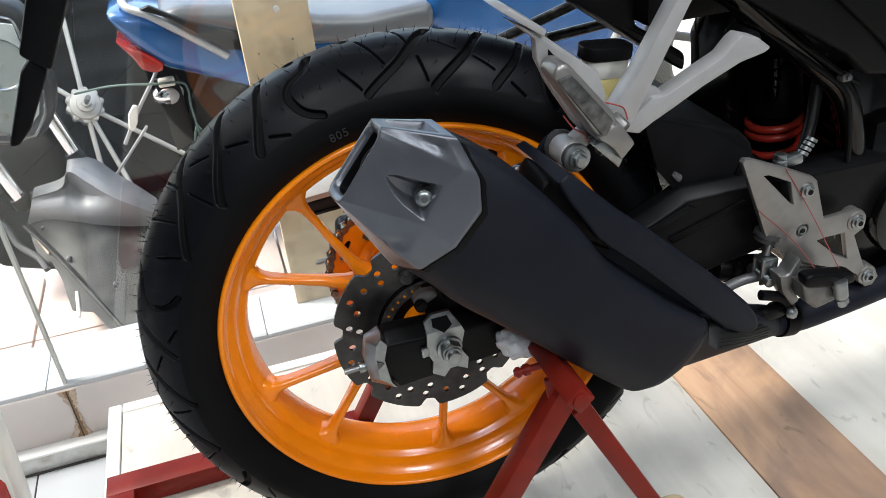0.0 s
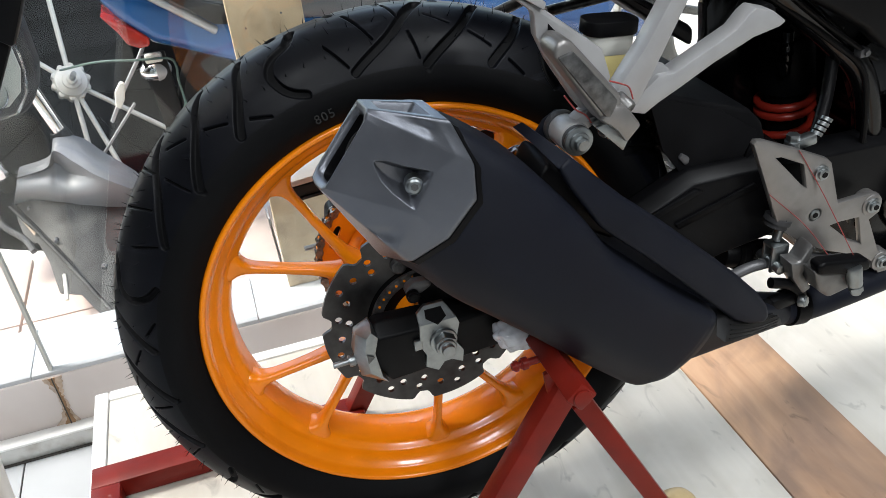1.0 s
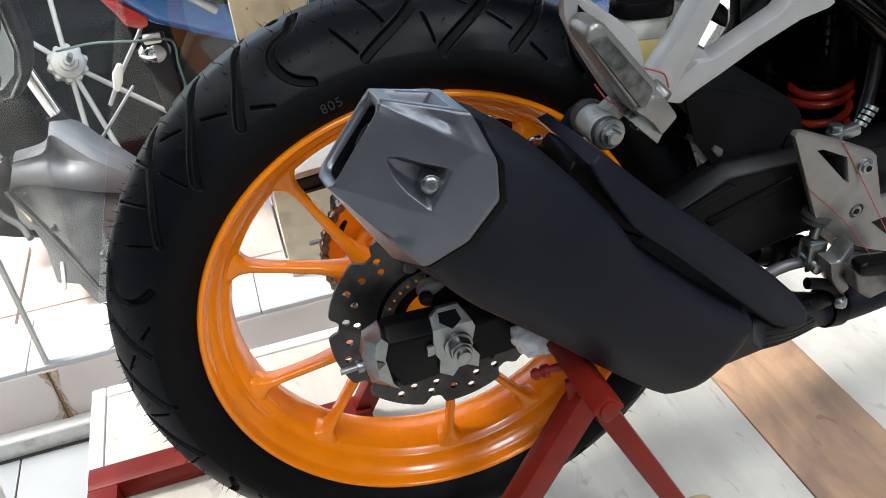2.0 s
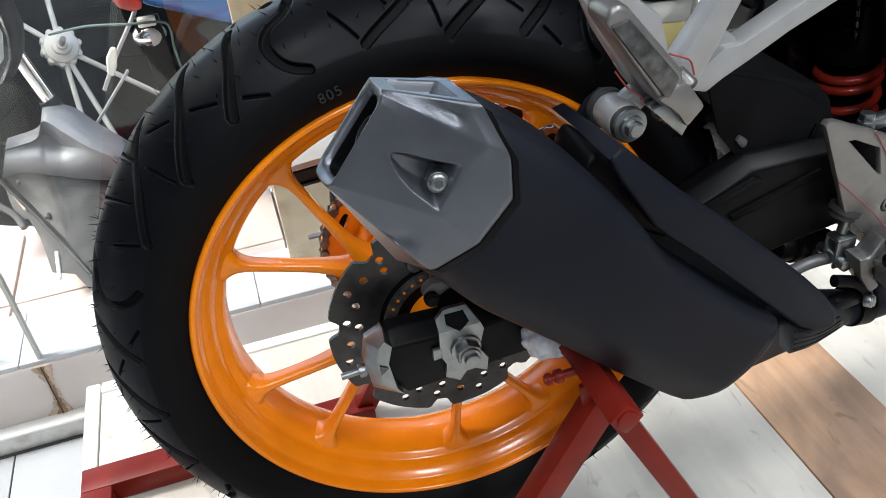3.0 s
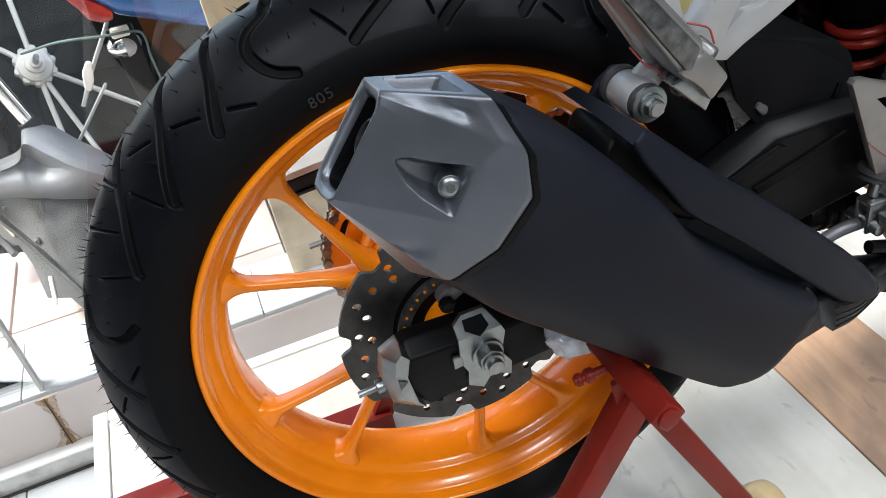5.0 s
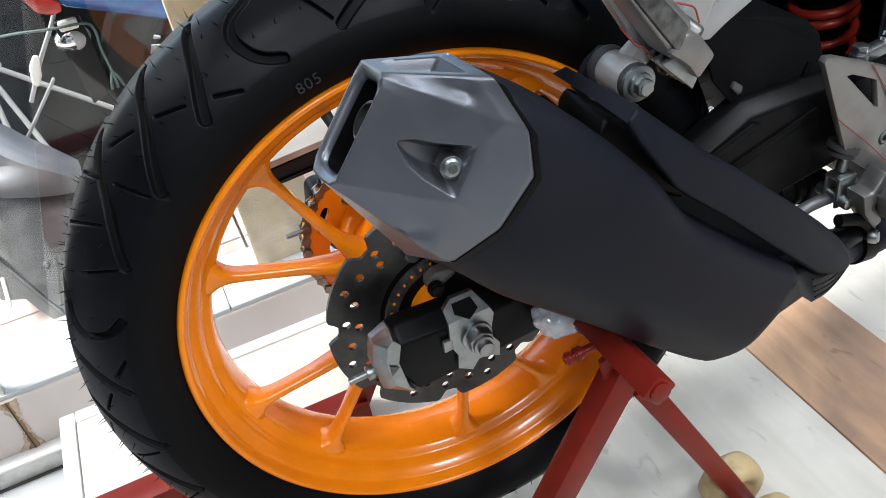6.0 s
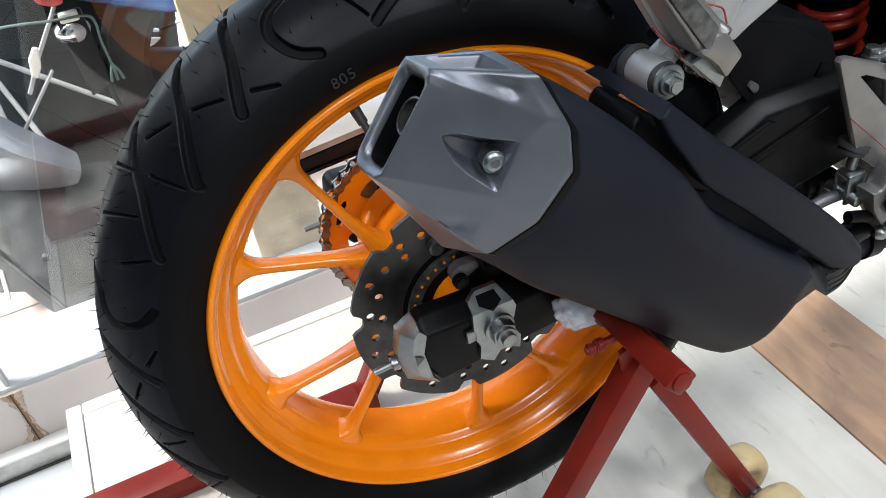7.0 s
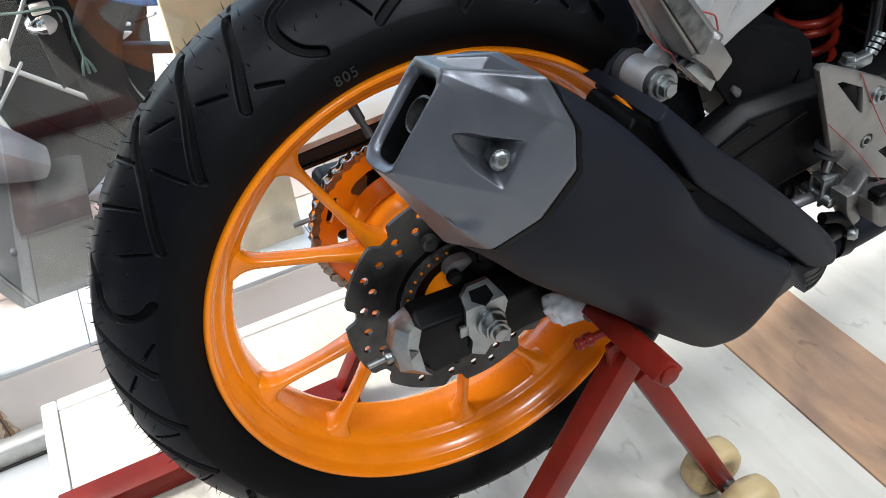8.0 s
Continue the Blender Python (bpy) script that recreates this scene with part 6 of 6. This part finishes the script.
part("plate_slot", rod((-0.160, 1.386, 0.158), (-0.160, 1.3895, 0.158), 0.005, sides=14), M["dark"], blue)
part("stay_band", beam((-0.36, 1.3, 0.155), (-0.469, 1.3, 0.04), 0.014, 0.006), M["silverpaint"], blue, "grey metal strip")
part("seat_base", soft_panel([(-0.292, 0.482), (-0.234, 0.454), (-0.131, 0.366), (-0.06, 0.352), (-0.06, 0.385), (-0.2, 0.442), (-0.271, 0.488)], 1.108, 1.125, 0.003), M["dusty"], blue, "black side of the seat")
part("mud_flap", prism([(-0.31, 0.29), (-0.255, 0.29), (-0.25, 0.12), (-0.30, 0.10)], 1.23, 1.245, 0.004), M["dusty"], blue, "black mud flap")
part("lamp_bracket", box(-0.300, -0.262, 1.2, 1.22, 0.276, 0.296, 0.004), M["whiteplastic"], blue, "pale lamp bracket")
for name, cx in (("rear_wheel", 0.02), ("front_wheel", 1.28)):
    wheel = part(name, revolve([(0.20, -0.035), (0.235, -0.045), (0.272, -0.035), (0.285, 0), (0.272, 0.035), (0.235, 0.045), (0.20, 0.035)], 72, (cx, 1.26, FLOOR - 0.02 + 0.285)), M["dusty"], blue, "dark rubber tyre")
    part("rim", revolve([(0.20, -0.03), (0.205, -0.036), (0.205, 0.036), (0.20, 0.03), (0.185, 0.02), (0.185, -0.02)], 72, (cx, 1.26, FLOOR - 0.02 + 0.285)), M["dusty"], wheel, "dark wheel rim")
    for k in range(5):
        a0 = radians(72 * k + 20)
        part("spoke", beam((cx + 0.03 * math.cos(a0), 1.26, 0.095 + 0.03 * math.sin(a0)), (cx + 0.19 * math.cos(a0), 1.26, 0.095 + 0.19 * math.sin(a0)), 0.03, 0.022, 0.004), M["dusty"], wheel)

# ---- outside: motorcycle front with silver fender ----
grey = thing("motorcycle", (-0.6, 1.1, FLOOR - 0.02), "parked motorcycle with dull silver front fender, behind the glass", "motorcycle")


def fender():
    """A folded hood: a crest, a brow that overhangs the flank, and a hem; pointed at its end."""
    crest = [(-0.654, 1.25, 0.066), (-0.582, 1.25, 0.079), (-0.558, 1.27, 0.116), (-0.504, 1.27, 0.103), (-0.460, 1.25, 0.061), (-0.414, 1.21, 0.032), (-0.378, 1.19, -0.001)]
    brow = [(-0.653, 1.22, 0.068), (-0.581, 1.215, 0.082), (-0.554, 1.225, 0.120), (-0.509, 1.20, 0.106), (-0.463, 1.165, 0.071), (-0.414, 1.155, 0.034), (-0.376, 1.16, -0.003)]
    lip = [(-0.653, 1.205, 0.067), (-0.583, 1.20, 0.079), (-0.555, 1.20, 0.116), (-0.517, 1.17, 0.093), (-0.474, 1.14, 0.061), (-0.422, 1.13, 0.024), (-0.380, 1.145, -0.017)]
    under = [(-0.655, 1.21, 0.062), (-0.586, 1.215, 0.068), (-0.566, 1.23, 0.073), (-0.534, 1.20, 0.049), (-0.475, 1.142, 0.054), (-0.424, 1.13, 0.018), (-0.384, 1.145, -0.025)]
    flank = [(-0.667, 1.20, 0.036), (-0.598, 1.18, 0.035), (-0.575, 1.175, 0.028), (-0.541, 1.165, 0.019), (-0.490, 1.145, 0.010), (-0.442, 1.14, -0.014), (-0.404, 1.15, -0.050)]
    hem = [(-0.686, 1.215, -0.002), (-0.621, 1.20, -0.030), (-0.596, 1.195, -0.037), (-0.562, 1.19, -0.047), (-0.513, 1.18, -0.057), (-0.470, 1.17, -0.064), (-0.433, 1.165, -0.073)]
    lines = [spline(line, 8) for line in (crest, brow, lip, under, flank, hem)]
    sections = []
    for i in range(len(lines[0])):
        fold = spline([line[i] for line in lines[:3]], 5) + spline([line[i] for line in lines[3:]], 5)
        sections.append([*fold, *[q + Vector((0, 0.012, 0.002)) for q in fold[::-1]]])
    return loft(sections)


part("fender_hood", fender(), M["silverfender"], grey, "dull silver front fender", 35)
for fx, fy, fz in ((-0.546, 1.29, 0.125), (-0.690, 1.24, 0.055)):
    fork = part("fork_tube", rod((fx, fy, fz), (fx - 0.0875, fy, fz + 0.36), 0.018, sides=24), M["chrome"], grey, "bright fork tube")
    part("collar", rod((fx + 0.008, fy, fz - 0.026), (fx - 0.002, fy, fz + 0.006), 0.022, sides=20, bevel=0.004), M["dusty"], fork, "dark fork collar")
head = part("headlamp", soft_panel([(-0.70, 0.57), (-0.55, 0.57), (-0.50, 0.545), (-0.490, 0.46), (-0.490, 0.37), (-0.503, 0.322), (-0.54, 0.280), (-0.61, 0.277), (-0.72, 0.33)], 1.0, 1.09, 0.02), M["dusty"], grey, "black headlamp shell")
part("lens", soft_panel([(-0.69, 0.555), (-0.56, 0.555), (-0.512, 0.535), (-0.502, 0.46), (-0.502, 0.375), (-0.514, 0.334), (-0.546, 0.294), (-0.61, 0.290), (-0.70, 0.34)], 0.962, 0.985, 0.012), M["glass"], head, "clear headlamp lens")
for hx, hz, hr in ((-0.565, 0.45, 0.052), (-0.59, 0.345, 0.04)):
    bowl = revolve([(0.006, 0.03), (hr * 0.5, 0.022), (hr * 0.85, 0.008), (hr, -0.008)], 32, (hx, 0.985, hz), closed=False)
    part("reflector", bowl, M["chrome"], head, "chrome reflector bowl")
    part("bulb", rod((hx, 0.985, hz), (hx, 0.968, hz), 0.006, sides=14, bevel=0.002), M["whiteplastic"], head, "small pale bulb")
part("reflector_web", soft_panel([(-0.67, 0.53), (-0.57, 0.535), (-0.52, 0.52), (-0.515, 0.38), (-0.53, 0.335), (-0.56, 0.31), (-0.62, 0.305), (-0.68, 0.35)], 0.990, 0.994, 0.001), M["white"], head, "pale inner face of the headlamp")
part("brake_hose", pipe([(-0.800, 1.200, 0.060), (-0.739, 1.200, 0.022), (-0.711, 1.160, -0.026), (-0.669, 1.120, -0.050), (-0.650, 1.084, -0.069)], 0.008, 10), M["rubberbush"], grey, "black brake hose")

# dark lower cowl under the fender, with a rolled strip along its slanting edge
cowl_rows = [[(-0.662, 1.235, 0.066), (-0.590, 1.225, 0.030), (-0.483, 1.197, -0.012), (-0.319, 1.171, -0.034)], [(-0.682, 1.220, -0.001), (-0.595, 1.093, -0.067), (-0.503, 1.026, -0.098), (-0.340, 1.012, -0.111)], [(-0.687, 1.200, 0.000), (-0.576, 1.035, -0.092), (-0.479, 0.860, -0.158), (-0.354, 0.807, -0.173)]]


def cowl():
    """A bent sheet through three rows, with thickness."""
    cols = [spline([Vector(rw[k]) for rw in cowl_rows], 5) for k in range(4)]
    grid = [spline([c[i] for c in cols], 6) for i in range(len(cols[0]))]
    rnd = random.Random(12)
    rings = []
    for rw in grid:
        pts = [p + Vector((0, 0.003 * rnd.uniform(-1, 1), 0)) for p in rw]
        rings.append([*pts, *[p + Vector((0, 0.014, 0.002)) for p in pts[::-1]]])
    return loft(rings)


cw = part("lower_cowl", cowl(), M["dusthazecowl"], grey, "dusty black lower cowl, paled for the haze of the glass", 40)
part("edge_strip", pipe([(-0.690, 1.192, 0.004), (-0.626, 1.106, -0.050), (-0.559, 0.997, -0.105), (-0.499, 0.889, -0.146), (-0.476, 0.847, -0.159)], 0.0045, 10), M["dusthazecowl"], cw, "dusty rolled edge of the cowl, paled for the haze of the glass")
for bx, by, bz in ((-0.651, 1.190, -0.010), (-0.599, 1.096, -0.060), (-0.502, 1.003, -0.104)):
    part("clip", rod((bx, by - 0.006, bz), (bx, by + 0.008, bz), 0.0055, sides=12, bevel=0.001), M["casting"], cw, "small grey clip")
part("hem_tab", prism([(-0.527, -0.045), (-0.517, -0.048), (-0.524, -0.082), (-0.529, -0.082)], 1.150, 1.156, 0.001), M["silverfender"], cw, "small silver tab under the fender")


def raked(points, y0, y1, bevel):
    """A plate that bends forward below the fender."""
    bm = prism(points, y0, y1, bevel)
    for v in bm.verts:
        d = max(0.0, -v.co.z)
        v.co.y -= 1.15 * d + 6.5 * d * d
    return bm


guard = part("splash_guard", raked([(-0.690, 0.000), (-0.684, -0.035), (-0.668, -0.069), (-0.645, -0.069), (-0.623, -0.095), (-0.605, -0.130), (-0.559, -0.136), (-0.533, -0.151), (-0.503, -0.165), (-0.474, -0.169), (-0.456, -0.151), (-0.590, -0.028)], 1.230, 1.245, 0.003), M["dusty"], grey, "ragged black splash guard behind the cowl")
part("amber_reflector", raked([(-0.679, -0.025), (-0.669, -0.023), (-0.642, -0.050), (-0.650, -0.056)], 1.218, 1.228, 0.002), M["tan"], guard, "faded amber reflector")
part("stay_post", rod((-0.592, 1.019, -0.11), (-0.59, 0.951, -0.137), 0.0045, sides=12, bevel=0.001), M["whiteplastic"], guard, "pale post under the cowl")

# sheets lying on the pavement
tagged(part("paper_sheet", slab([(-0.225, 0.885), (-0.135, 0.873), (-0.105, 0.73), (-0.20, 0.712)], FLOOR - 0.02, FLOOR - 0.017), M["white"], smooth=0), "white paper sheet lying on the pavement", "paper")
# cream and red panel that stands left of the platform
panel = thing("fairing_panel", (-0.545, 0.1, FLOOR), "cream and red motorcycle fairing panel beside the platform", "fairing")
part("shell", prism([(-0.53, 0.29), (-0.515, 0.262), (-0.522, 0.16), (-0.528, 0.10), (-0.535, -0.02), (-0.60, FLOOR), (-0.72, FLOOR), (-0.70, 0.29)], 0.07, 0.13, 0.008), M["whiteplastic"], panel, "cream plastic shell")
part("red_stripe", prism([(-0.535, 0.205), (-0.527, 0.185), (-0.531, 0.12), (-0.56, 0.13), (-0.60, 0.19)], 0.066, 0.072, 0.002), M["redlens"], panel, "bright red stripe")
